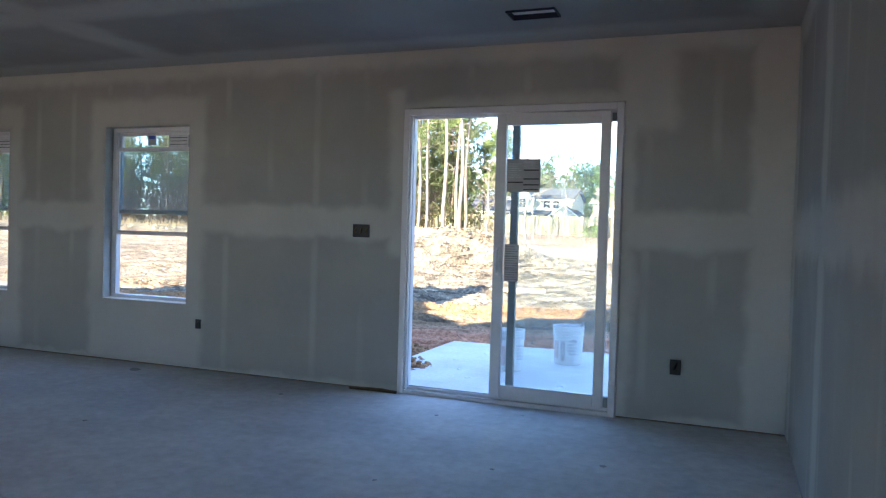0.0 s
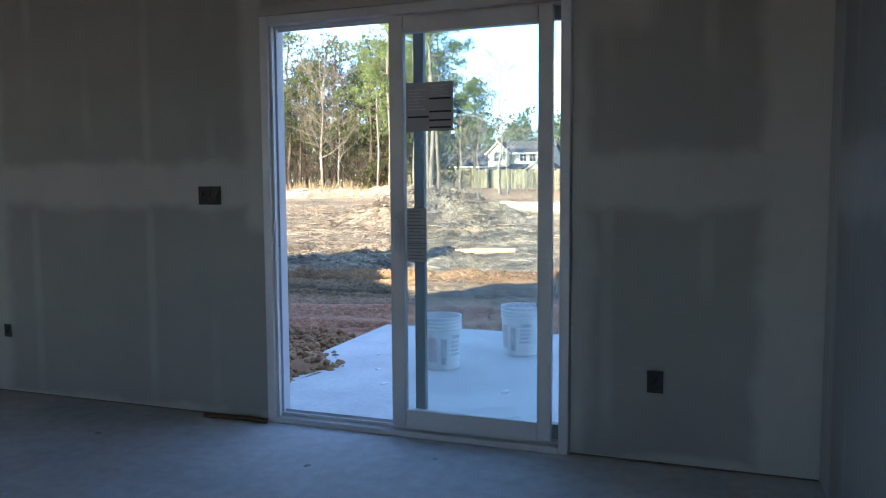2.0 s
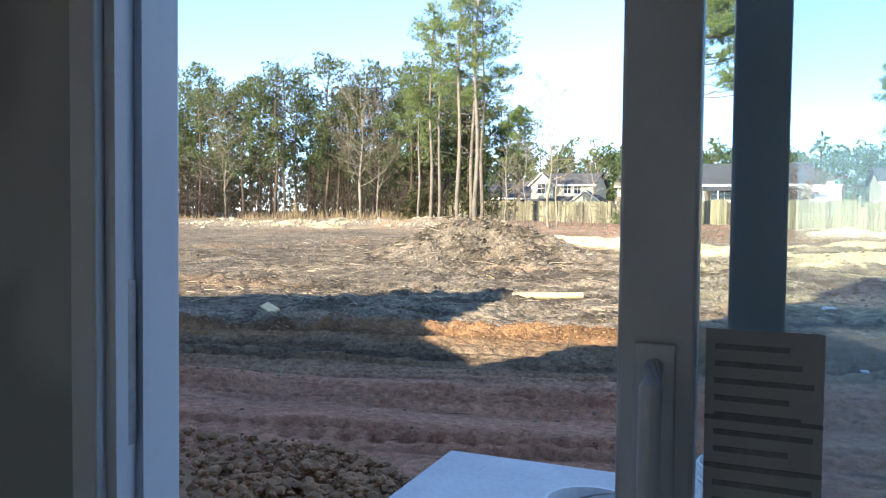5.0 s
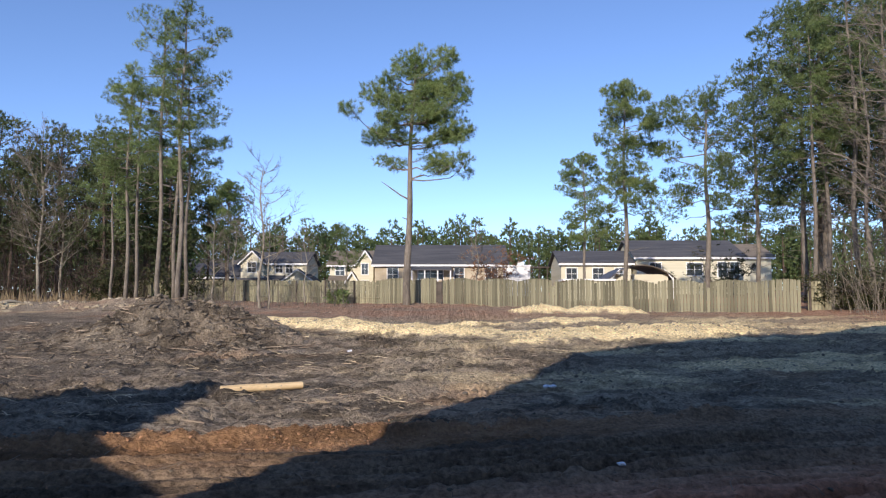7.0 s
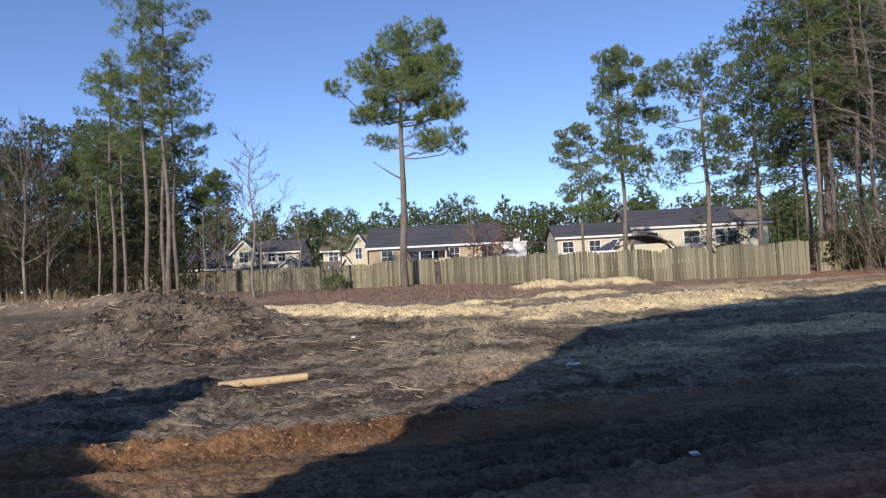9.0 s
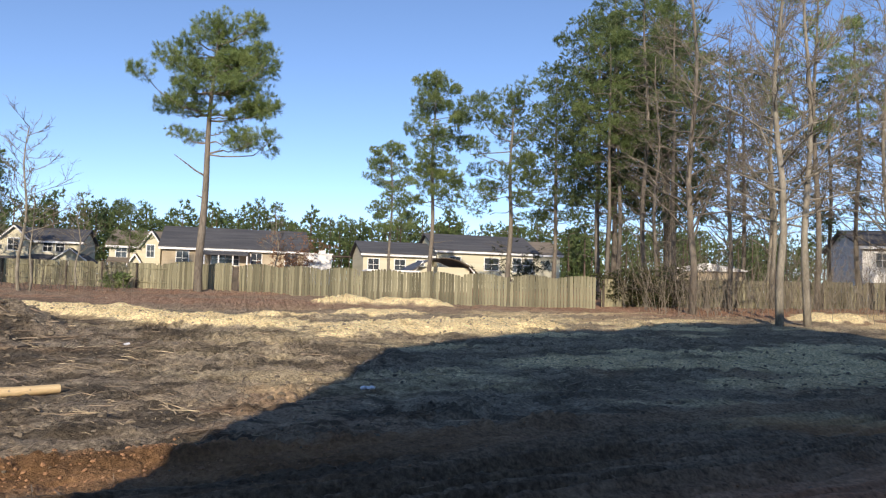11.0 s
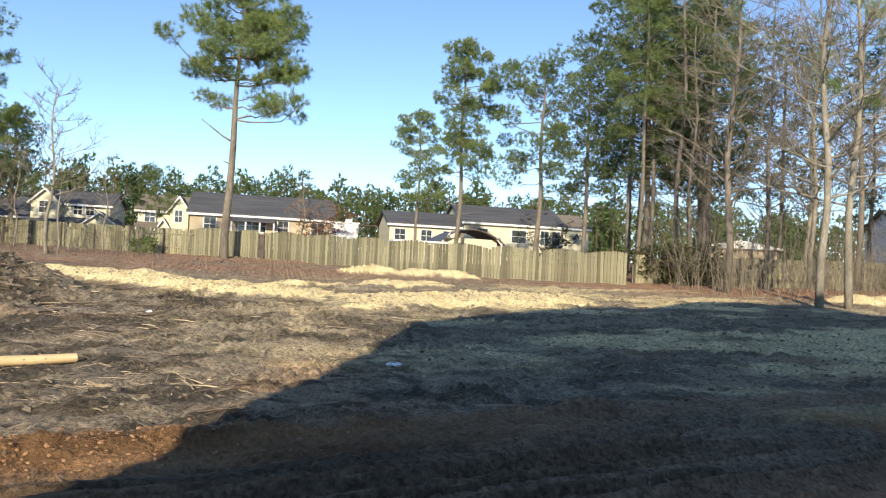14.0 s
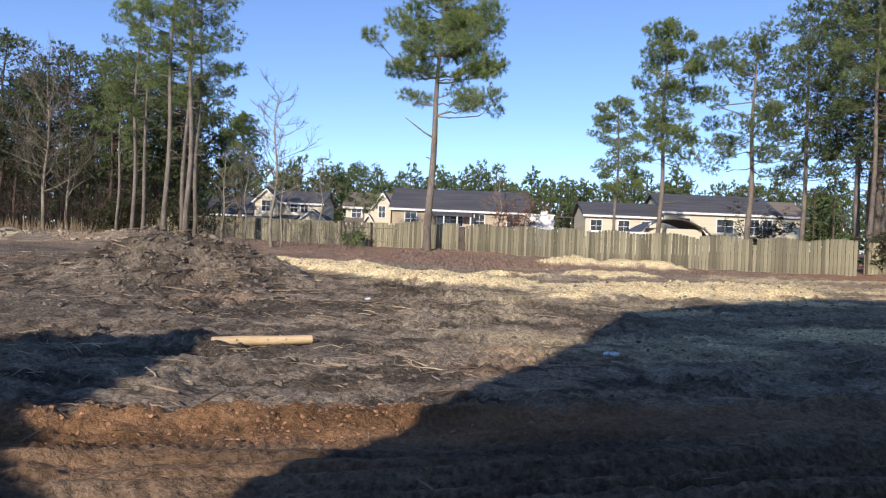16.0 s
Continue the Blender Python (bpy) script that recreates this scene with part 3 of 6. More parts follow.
# crevice shade of ruts and lug prints, painted into the ground colour
shade_tone = 0
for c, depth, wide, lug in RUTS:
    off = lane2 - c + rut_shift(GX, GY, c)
    rut_core = np.exp(-(off / (wide * 0.7)) ** 2)
    shade_tone = shade_tone + depth * 24 * rut_core * (0.5 * (1 - np.tanh(4 * np.sin(2 * np.pi * (GX / 0.19 + 0.3 * off / wide)) + 1)) if lug else 1)
shade_tone = np.clip(shade_tone, 0, 1) * (0.6 + 0.8 * fbm(GX * 0.3, GY, 1.2, 3, 81)) * (1 - step(15.2, 15.8, lane2))
# lows of the rut grain painted darker, its crests lighter
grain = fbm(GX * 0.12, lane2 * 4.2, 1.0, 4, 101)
shade_tone = np.clip(0.95 * shade_tone + (0.2 + 0.3 * step(11.5, 12.5, lane2)) * step(0.02, 0.2, -grain) * (1 - step(15.2, 15.8, lane2)) - 0.5 * step(0.02, 0.2, grain), 0, 1)
# random darker patches and zones of soil tone
shade_tone = np.clip(np.maximum(shade_tone, 0.8 * step(0.02, 0.16, fbm(GX * 0.5, GY * 1.4, 0.8, 4, 91)) * step(15.8, 16.6, lane2) * (1 - step(28, 40, GY))), 0, 1)
shade_tone = np.maximum(shade_tone, 0.8 * step(0.04, 0.16, fbm(GX * 0.6, GY * 1.2, 2.6, 3, 93)) * step(15.8, 16.6, lane2) * (1 - step(30, 42, GY)))
shade_tone = np.maximum(shade_tone, (0.66 + 1.1 * fbm(GX * 0.4, lane2 * 2.0, 1.2, 3, 95)) * step(12.0, 13.0, lane2) * (1 - step(15.9, 16.4, lane2)) * (1 - 0.3 * step(-1, 3, GX)))
shade_tone = np.maximum(shade_tone, (0.45 + 0.6 * fbm(GX, GY * 1.5, 0.5, 4, 97)) * (1 - step(-9, -5, GX)) * step(16.5, 18, lane2) * (1 - step(38, 44, GY)))
shade_tone = np.clip(shade_tone, 0, 1) * (1 - 0.85 * z_sand) * (1 - 0.3 * step(0.5, 4, GX))
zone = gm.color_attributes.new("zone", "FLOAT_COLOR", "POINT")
zone.data.foreach_set("color", np.stack([z_clay, z_sand, z_straw, shade_tone], -1).astype(np.float32).ravel())
redness = (1 - step(11.6, 13.2, lane + 0.8 * fbm(GX, GY, 0.5, 3, 105))) * (1 - 0.45 * step(1, 6, GX))
gm.attributes.new("redness", "FLOAT", "POINT").data.foreach_set("value", redness.astype(np.float32).ravel())
ground = tagged(new("ground", gm), "rutted bare red clay, grey soil and pale sand", "ground", kind="structure")

# ---------------------------------------------------------------- the house
WX0, WX1, WY0 = -7.4, 1.665, -4.5      # room
CEIL = 2.47
DOOR = (-0.905, 0.648, 2.05)
WINS = ((-3.70, -2.82), (-5.71, -4.83))
WZ0, WZ1 = 0.525, 1.985
T = 0.16

bands = [(-8, 2, 1.11, 1.345, 0.02), (-8, 2, 2.36, 2.6, 0.03), (1.42, 2, -1, 3, 0.02), (-8, 2, -0.1, 0.035, 0.01),
         (0.62, 0.98, 1.86, 2.5, 0.03), (-1.02, -0.88, 1.0, 2.2, 0.02), (-1.0, 0.75, 2.03, 2.12, 0.02), (0.63, 0.73, 0, 2.1, 0.02)]
for a, b in WINS:
    bands += [(a - 0.16, a + 0.02, 0.0, 2.2, 0.03), (b - 0.02, b + 0.16, 0.0, 2.2, 0.03), (a - 0.1, b + 0.1, 1.97, 2.2, 0.03), (a - 0.1, b + 0.1, 0.0, 0.56, 0.04)]
M["wallback"] = drywall_mat("gypsum_back_wall", (0, 2), bands, True)
M["wallside"] = drywall_mat("gypsum_side_wall", (1, 2), [(-9, 9, 1.10, 1.34, 0.03), (-9, 9, 2.3, 2.6, 0.03), (4.75, 5.2, -1, 3, 0.03), (3.3, 3.5, 0, 3, 0.03)], True)
M["ceil"] = drywall_mat("gypsum_ceiling", (0, 1), [(-9, 3, 4.7, 5.2, 0.05), (-9, 3, 3.45, 3.75, 0.05), (-9, 3, 2.2, 2.5, 0.05), (-3.0, -2.7, -9, 9, 0.05), (0.2, 0.5, -9, 3.6, 0.05), (1.4, 2, -9, 9, 0.05)], False)

g = Geo()
g.box(WX0 - T, WX1 + T, WY0 - T, 5.0 + T, -0.28, 0.0)
tagged(part("floor", g, M["concrete"]), "dusty grey concrete slab floor with faint stains", "floor", kind="structure")

# back wall, pierced by the door and the windows
g = Geo()
gap = 0.012
cuts = [(WINS[1][0], WINS[1][1], WZ0, WZ1), (WINS[0][0], WINS[0][1], WZ0, WZ1), (DOOR[0] - 0.006, DOOR[1] + 0.006, -1, DOOR[2] + 0.006)]
x = WX0 - T
for a, b, z0, z1 in cuts:
    g.box(x, a, 5.0, 5.0 + T, gap, CEIL)
    g.box(a, b, 5.0, 5.0 + T, z1, CEIL)
    if z0 > 0:
        g.box(a, b, 5.0, 5.0 + T, gap, z0)
    x = b
g.box(x, WX1 + T, 5.0, 5.0 + T, gap, CEIL)
tagged(part("wall_north", g, M["wallback"]), "unpainted grey gypsum board wall with pale taped joints", "wall", kind="structure")
g = Geo()
g.box(WX0, DOOR[0] - 0.006, 5.012, 5.10, 0, gap)
g.box(DOOR[1] + 0.006, WX1, 5.012, 5.10, 0, gap)
tagged(part("bottom_plate", g, M["shadowgap"]), "dark lumber plate in the gap below the wallboard", "trim", kind="structure")
g = Geo()
g.box(WX1, WX1 + T, WY0 - T, 5.0, gap, CEIL)
tagged(part("wall_east", g, M["wallside"]), "unpainted gypsum board side wall with pale joints", "wall", kind="structure")
g = Geo()
g.box(WX1 + 0.012, WX1 + 0.1, WY0, 5.0, 0, gap)
tagged(part("bottom_plate_east", g, M["shadowgap"]), "dark lumber plate in the gap below the wallboard", "trim", kind="structure")
g = Geo()
y_ = WY0 - T
# unseen opening, added to let more light into the room
for a, b in ((-4.3, -2.5),):
    g.box(WX0 - T, WX0, y_, a, 0, CEIL)
    g.box(WX0 - T, WX0, a, b, 0, 0.6)
    g.box(WX0 - T, WX0, a, b, 2.1, CEIL)
    y_ = b
g.box(WX0 - T, WX0, y_, 5.0, 0, CEIL)
tagged(part("wall_west", g, M["wallside"]), "unpainted gypsum board side wall", "wall", kind="structure")
g = Geo()
x = WX0
# two unseen openings added in the south wall to brighten the room
for a, b, z0, z1 in ((-6.0, -4.9, 0.3, 2.2), (0.4, 1.4, 0.2, 2.3)):
    g.box(x, a, WY0 - T, WY0, 0, CEIL)
    g.box(a, b, WY0 - T, WY0, z1, CEIL)
    if z0 > 0:
        g.box(a, b, WY0 - T, WY0, 0, z0)
    x = b
g.box(x, WX1, WY0 - T, WY0, 0, CEIL)
tagged(part("wall_south", g, M["wallback"]), "unpainted gypsum board wall", "wall", kind="structure")
# ceiling with a duct opening
VX0, VX1, VY0, VY1 = 0.05, 0.34, 4.25, 4.42
g = Geo()
for a, b, c, d in ((WX0 - T, VX0, WY0 - T, 5 + T), (VX1, WX1 + T, WY0 - T, 5 + T), (VX0, VX1, WY0 - T, VY0), (VX0, VX1, VY1, 5 + T)):
    g.box(a, b, c, d, CEIL, CEIL + 0.016)
tagged(part("ceiling", g, M["ceil"]), "gypsum board ceiling with pale taped joints", "ceiling", kind="structure")
vent = thing("ceiling_vent", "dark open duct boot in the gypsum ceiling", "vent", at=(0.195, 4.335, CEIL))
g = Geo()
for a, b, c, d in ((-.145, .145, -.085, -.078), (-.145, .145, .078, .085), (-.145, -.138, -.078, .078), (.138, .145, -.078, .078)):
    g.box(a, b, c, d, -0.012, 0.12)
part("frame", g, M["dark"], vent)
g = Geo()
g.box(-.138, .138, -.078, .078, 0.10, 0.12)
part("backing", g, M["dark"], vent)

# unseen blocks above and beside the room, outlined to throw the long shadow
g = Geo()
g.prism([(-5.1, CEIL + .02), (-5.07, 3.06), (-4.8, 3.75), (-4.7, 5.5), (-4.4, 6.4), (-4.05, 8.45), (-3.1, 9.0), (0.4, 10.6), (2.8, 10.75), (5.3, 12.0), (10.35, 12.1), (10.35, CEIL + .02)], WY0 - T, 5.0 + T)
tagged(part("upper_shadow_block", g, M["white"]), "unseen upper block of the house, outlined to cast its shadow", "house", kind="structure")
g = Geo()
g.prism([(WX1 + T, -0.25), (WX1 + T, CEIL + .1), (10.35, CEIL + .1), (10.35, 9.2), (11.3, 8.1), (13, 7.6), (30, 7.6), (30, -0.25)], WY0 - T, 5.0 + T)
tagged(part("east_shadow_block", g, M["white"]), "unseen block beside the room, outlined to cast shadow", "house", kind="structure")
g = Geo()
g.prism([(-14.35, -0.25), (-14.35, 4.3), (-13.4, 4.95), (-11.4, 5.9), (-10.15, 6.1), (-9.3, 5.15), (-8.5, 4.6), (-7.85, 3.7), (-6.9, 3.10), (-5.65, 2.68), (-5.2, 2.495), (-7.58, 2.495), (-7.58, -0.25)], 1.0, 5.0 + T)
tagged(part("west_shadow_block", g, M["white"]), "unseen low gabled block, outlined to cast shadow", "house", kind="structure")

# ---------------------------------------------------------------- patio slab
g = Geo()
g.box(-1.62, 3.4, 5.0 + T, 8.12, -0.32, -0.065)
slab = part("patio_slab", g, M["patio"], bevel=0.015)
tagged(slab, "pale concrete patio slab beside red clay", "patio", kind="structure")


# ---------------------------------------------------------------- sliding door
def ring(x0, x1, z0, z1, y0, y1, left, right, top, bottom):
    """A rectangular frame of four members, mitred by butting."""
    q = Geo()
    q.box(x0, x0 + left, y0, y1, z0, z1)
    q.box(x1 - right, x1, y0, y1, z0, z1)
    q.box(x0 + left, x1 - right, y0, y1, z1 - top, z1)
    q.box(x0 + left, x1 - right, y0, y1, z0, z0 + bottom)
    return q


door = thing("door_1", "white vinyl sliding glass door standing half open", "sliding door", kind="structure")
fr = part("door_frame", ring(DOOR[0], DOOR[1], 0, DOOR[2], 4.985, 5.135, 0.045, 0.045, 0.045, 0.03), M["vinyl"], door, bevel=0.004)
q = Geo()
for yy in (5.028, 5.085):
    q.box(DOOR[0] + .045, DOOR[1] - .045, yy - .004, yy + .004, 0.03, 0.048)
    q.box(DOOR[0] + .045, DOOR[1] - .045, yy - .004, yy + .004, DOOR[2] - .06, DOOR[2] - .045)
part("track", q, M["vinyl"], door)
q = Geo()
q.box(DOOR[0] + .045, DOOR[0] + .062, 5.0, 5.02, 0.03, DOOR[2] - .05)
q.box(DOOR[0] + .045, DOOR[0] + .058, 5.05, 5.066, 0.03, DOOR[2] - .05)
part("jamb_rib", q, M["vinyl"], door)
q = Geo()
q.box(DOOR[0] + .0451, DOOR[0] + .05, 5.022, 5.046, 0.9, 1.12)
part("strike_plate", q, M["steel"], door, "steel strike plate")
slider = part("sliding_panel", ring(-0.215, 0.565, 0.045, DOOR[2] - .055, 5.006, 5.046, 0.072, 0.065, 0.075, 0.085), M["vinyl"], door, bevel=0.004)
q = Geo()
q.box(-0.143, 0.50, 5.022, 5.030, 0.13, DOOR[2] - .13)
pg = part("pane", q, M["glass"], slider)
pg.visible_shadow = False
q = Geo()
q.tube([(-0.179, 5.006, 0.90), (-0.179, 4.972, 0.915), (-0.179, 4.966, 0.98), (-0.179, 4.972, 1.055), (-0.179, 5.006, 1.07)], [0.011] * 5, 8)
q.box(-0.198, -0.16, 4.998, 5.007, 0.88, 1.09)
part("handle", q, M["vinyl"], slider, "white pull handle", bevel=0.003)
fixed = part("fixed_panel", ring(-0.118, 0.602, 0.04, DOOR[2] - .05, 5.07, 5.108, 0.052, 0.010, 0.06, 0.07), M["shadedvinyl"], door, "grey-green shaded fixed panel", bevel=0.004)
q = Geo()
q.box(-0.066, 0.592, 5.086, 5.094, 0.11, DOOR[2] - .11)
pg = part("pane", q, M["glass"], fixed)
pg.visible_shadow = False

# stickers on the sliding panel's glass
st1 = thing("energy_sticker", "large printed paper sticker with black bars on the glass door", "sticker", at=(-0.135, 5.020, 1.465))
q = Geo()
q.box(0, 0.235, 0, 0.0015, 0, 0.225)
part("sheet", q, M["paper"], st1)
for a, b, z in ((0.118, 0.225, 0.145), (0.118, 0.225, 0.085), (0.118, 0.225, 0.045), (0.01, 0.115, 0.062), (0.118, 0.225, 0.012)):
    q = Geo()
    q.box(a, b, -0.0015, 0.0, z, z + 0.008)
    part("printed_bar", q, M["ink"], st1, "black printed bar")
for i in range(7):
    for a, b, z, h in ((0.012, 0.10 - 0.012 * (i % 3), 0.10 + 0.015 * i, 0.003), (0.12, 0.21 - 0.015 * (i % 2), 0.16 + 0.008 * i, 0.002)):
        q = Geo()
        q.box(a, b, -0.0012, 0.0, z, z + h)
        part("printed_line", q, M["label"], st1, "grey line of fine print")
st2 = thing("warning_sticker", "narrow printed paper label on the glass door", "sticker", at=(-0.135, 5.020, 0.85))
q = Geo()
q.box(0, 0.10, 0, 0.0015, 0, 0.255)
part("sheet", q, M["paper"], st2)
for i in range(15):
    q = Geo()
    q.box(0.008, 0.092 - 0.01 * (i % 3), -0.0012, 0.0, 0.012 + i * 0.016, 0.017 + i * 0.016)
    part("printed_line", q, M["printgrey"], st2, "grey printed line")
for z in (0.17, 0.125, 0.085):
    q = Geo()
    q.box(0, 0.1, -0.0014, 0.0, z, z + 0.004)
    part("rule_line", q, M["printgrey"], st2, "grey ruled line")


# ---------------------------------------------------------------- windows
def window(name, x0, x1, label):
    w = thing(name, label, "window", kind="structure")
    y0, y1 = 5.085, 5.155
    part("window_frame", ring(x0, x1, WZ0, WZ1, y0, y1, 0.035, 0.035, 0.035, 0.035), M["vinyl"], w, bevel=0.003)
    q = Geo()
    q.box(x0, x1, 5.0, y0, WZ0, WZ0 + 0.006)
    part("window_sill", q, M["trim"], w)
    up = part("upper_sash", ring(x0 + .035, x1 - .035, 1.255, WZ1 - .035, 5.125, 5.15, 0.028, 0.028, 0.025, 0.035), M["vinyl"], w, bevel=0.002)
    q = Geo()
    q.box(x0 + .063, x1 - .063, 5.135, 5.139, 1.29, WZ1 - .06)
    o = part("pane", q, M["winglass"], up)
    o.visible_shadow = False
    lo = part("lower_sash", ring(x0 + .035, x1 - .035, 1.075, 1.82, 5.092, 5.117, 0.028, 0.028, 0.03, 0.035), M["vinyl"], w, "raised lower sash", bevel=0.002)
    q = Geo()
    q.box(x0 + .063, x1 - .063, 5.103, 5.107, 1.11, 1.79)
    o = part("pane", q, M["winglass"], lo)
    o.visible_shadow = False
    q = Geo()
    q.box(x0 + .035, x0 + .05, 5.088, 5.092, WZ0 + .035, WZ1 - .035)
    q.box(x1 - .05, x1 - .035, 5.088, 5.092, WZ0 + .035, WZ1 - .035)
    part("sash_track", q, M["vinyl"], w)
    lab = thing("window_sticker", "blue and white paper sticker on the window glass", "sticker", group="stickers on the windows", at=(x0 + 0.335, 5.133, 1.845))
    q = Geo()
    q.box(0, 0.085, 0, 0.0015, 0, 0.10)
    part("sheet", q, M["paper"], lab)
    q = Geo()
    q.box(0.008, 0.077, -0.0012, 0, 0.05, 0.095)
    part("blue_patch", q, M["blueink"], lab)
    lab = thing("window_label", "grey printed paper label on the window glass", "sticker", group="labels on the windows", at=(x0 + 0.56, 5.133, 1.825))
    q = Geo()
    q.box(0, 0.20, 0, 0.0015, 0, 0.13)
    part("sheet", q, M["label"], lab)
    for i in range(4):
        q = Geo()
        q.box(0.01, 0.19, -0.0012, 0, 0.02 + 0.028 * i, 0.025 + 0.028 * i)
        part("printed_bar", q, M["ink"], lab)


window("window_1", *WINS[0], "white vinyl single-hung window with its lower sash raised")
window("window_2", *WINS[1], "white vinyl single-hung window with its lower sash raised")


# ---------------------------------------------------------------- electric boxes
def outlet_box(x0, x1, z0, z1, label, gangs=1):
    b = thing("electrical_box", label, "electrical box", at=(x0, 5.0, z0))
    w, h = x1 - x0, z1 - z0
    q = ring(0, w, 0, h, -0.004, 0.0, 0.006, 0.006, 0.006, 0.006)
    part("rim", q, M["dark"], b)
    # flat black sheet: the box's dark hollow is painted on, not cut
    q = Geo()
    q.box(0.006, w - 0.006, -0.002, -0.0005, 0.006, h - 0.006)
    part("opening", q, M["ink"], b)
    q = Geo()
    for i in range(gangs):
        c = w * (i + 0.5) / gangs
        q.tube([(c - .01, -0.002, h * 0.3), (c, -0.012, h * 0.5), (c + .008, -0.004, h * 0.78)], [0.004] * 3, 5)
        q.box(c - .009, c + .004, -0.006, -0.002, h * 0.35, h * 0.62)
    part("wires", q, M["shadowgap"] if gangs > 1 else M["dark"], b)


outlet_box(-1.302, -1.165, 1.12, 1.215, "dark multi-gang electrical box with loose wires in the wallboard", 3)
outlet_box(-2.715, -2.665, 0.335, 0.41, "dark open electrical outlet box in the wallboard")
outlet_box(0.985, 1.052, 0.315, 0.41, "dark open electrical outlet box in the wallboard")


# ---------------------------------------------------------------- trees
def bend(rnd, p, d, length, n, curl, lift=0.0):
    """A wandering line of n + 1 points from p along d."""
    pts, d = [Vector(p)], Vector(d).normalized()
    for i in range(n):
        d = (d + Vector((rnd.uniform(-curl, curl), rnd.uniform(-curl, curl), rnd.uniform(-curl, curl) + lift))).normalized()
        pts.append(pts[-1] + d * (length / n))
    return pts


def tuft(q, c, d, rnd, n, long, wide, spread):
    """A tuft of pine needles about a twig's end."""
    for i in range(n):
        w = Vector((rnd.gauss(0, 1), rnd.gauss(0, 1), rnd.gauss(0, 0.75))).normalized()
        w = (w + Vector(d) * 0.5).normalized()
        o = Vector(c) + Vector((rnd.gauss(0, spread), rnd.gauss(0, spread), rnd.gauss(0, spread * 0.6)))
        s = w.orthogonal().normalized() * wide
        e = o + w * long * rnd.uniform(0.6, 1.1)
        k = len(q.v)
        q.v += [tuple(o - s), tuple(o + s), tuple(e)]
        q.f.append((k, k + 1, k + 2))
        q.m.append(0)


class Needles:
    """Gathers pine needles, each a thin triangle, in arrays."""

    def __init__(self, seed):
        self.rng, self.tri = np.random.default_rng(seed), []

    def pads(self, centres, radii, flat, tufts, needles, long, wide):
        """Puffs of tufts about the given centres; the tufts point outwards and up."""
        rng = self.rng
        c = np.repeat(np.asarray(centres, float).reshape(-1, 3), tufts, 0)
        r = np.repeat(np.asarray(radii, float), tufts)[:, None]
        d = rng.normal(size=c.shape)
        d /= np.linalg.norm(d, axis=1)[:, None]
        o = c + d * r * rng.uniform(0.25, 1.0, (len(c), 1)) ** 0.6 * np.array([1, 1, flat])
        d = d + np.array([0, 0, 0.55])
        o, d = np.repeat(o, needles, 0), np.repeat(d, needles, 0)
        w = d + rng.normal(size=d.shape) * 0.75
        w /= np.linalg.norm(w, axis=1)[:, None]
        o = o + rng.normal(size=o.shape) * 0.035
        side = np.cross(w, rng.normal(size=w.shape))
        side *= wide / (np.linalg.norm(side, axis=1)[:, None] + 1e-6)
        tip = o + w * long * rng.uniform(0.6, 1.15, (len(o), 1))
        self.tri.append(np.stack([o - side, o + side, tip], 1).reshape(-1, 3))

    def mesh(self, name, mat, smooth=False):
        v = np.concatenate(self.tri)
        me = bpy.data.meshes.new(name)
        me.vertices.add(len(v))
        me.vertices.foreach_set("co", v.astype(np.float32).ravel())
        me.loops.add(len(v))
        me.loops.foreach_set("vertex_index", np.arange(len(v), dtype=np.int32))
        me.polygons.add(len(v) // 3)
        me.polygons.foreach_set("loop_start", np.arange(0, len(v), 3, dtype=np.int32))
        me.update(calc_edges=True)
        me.materials.append(mat)
        return me


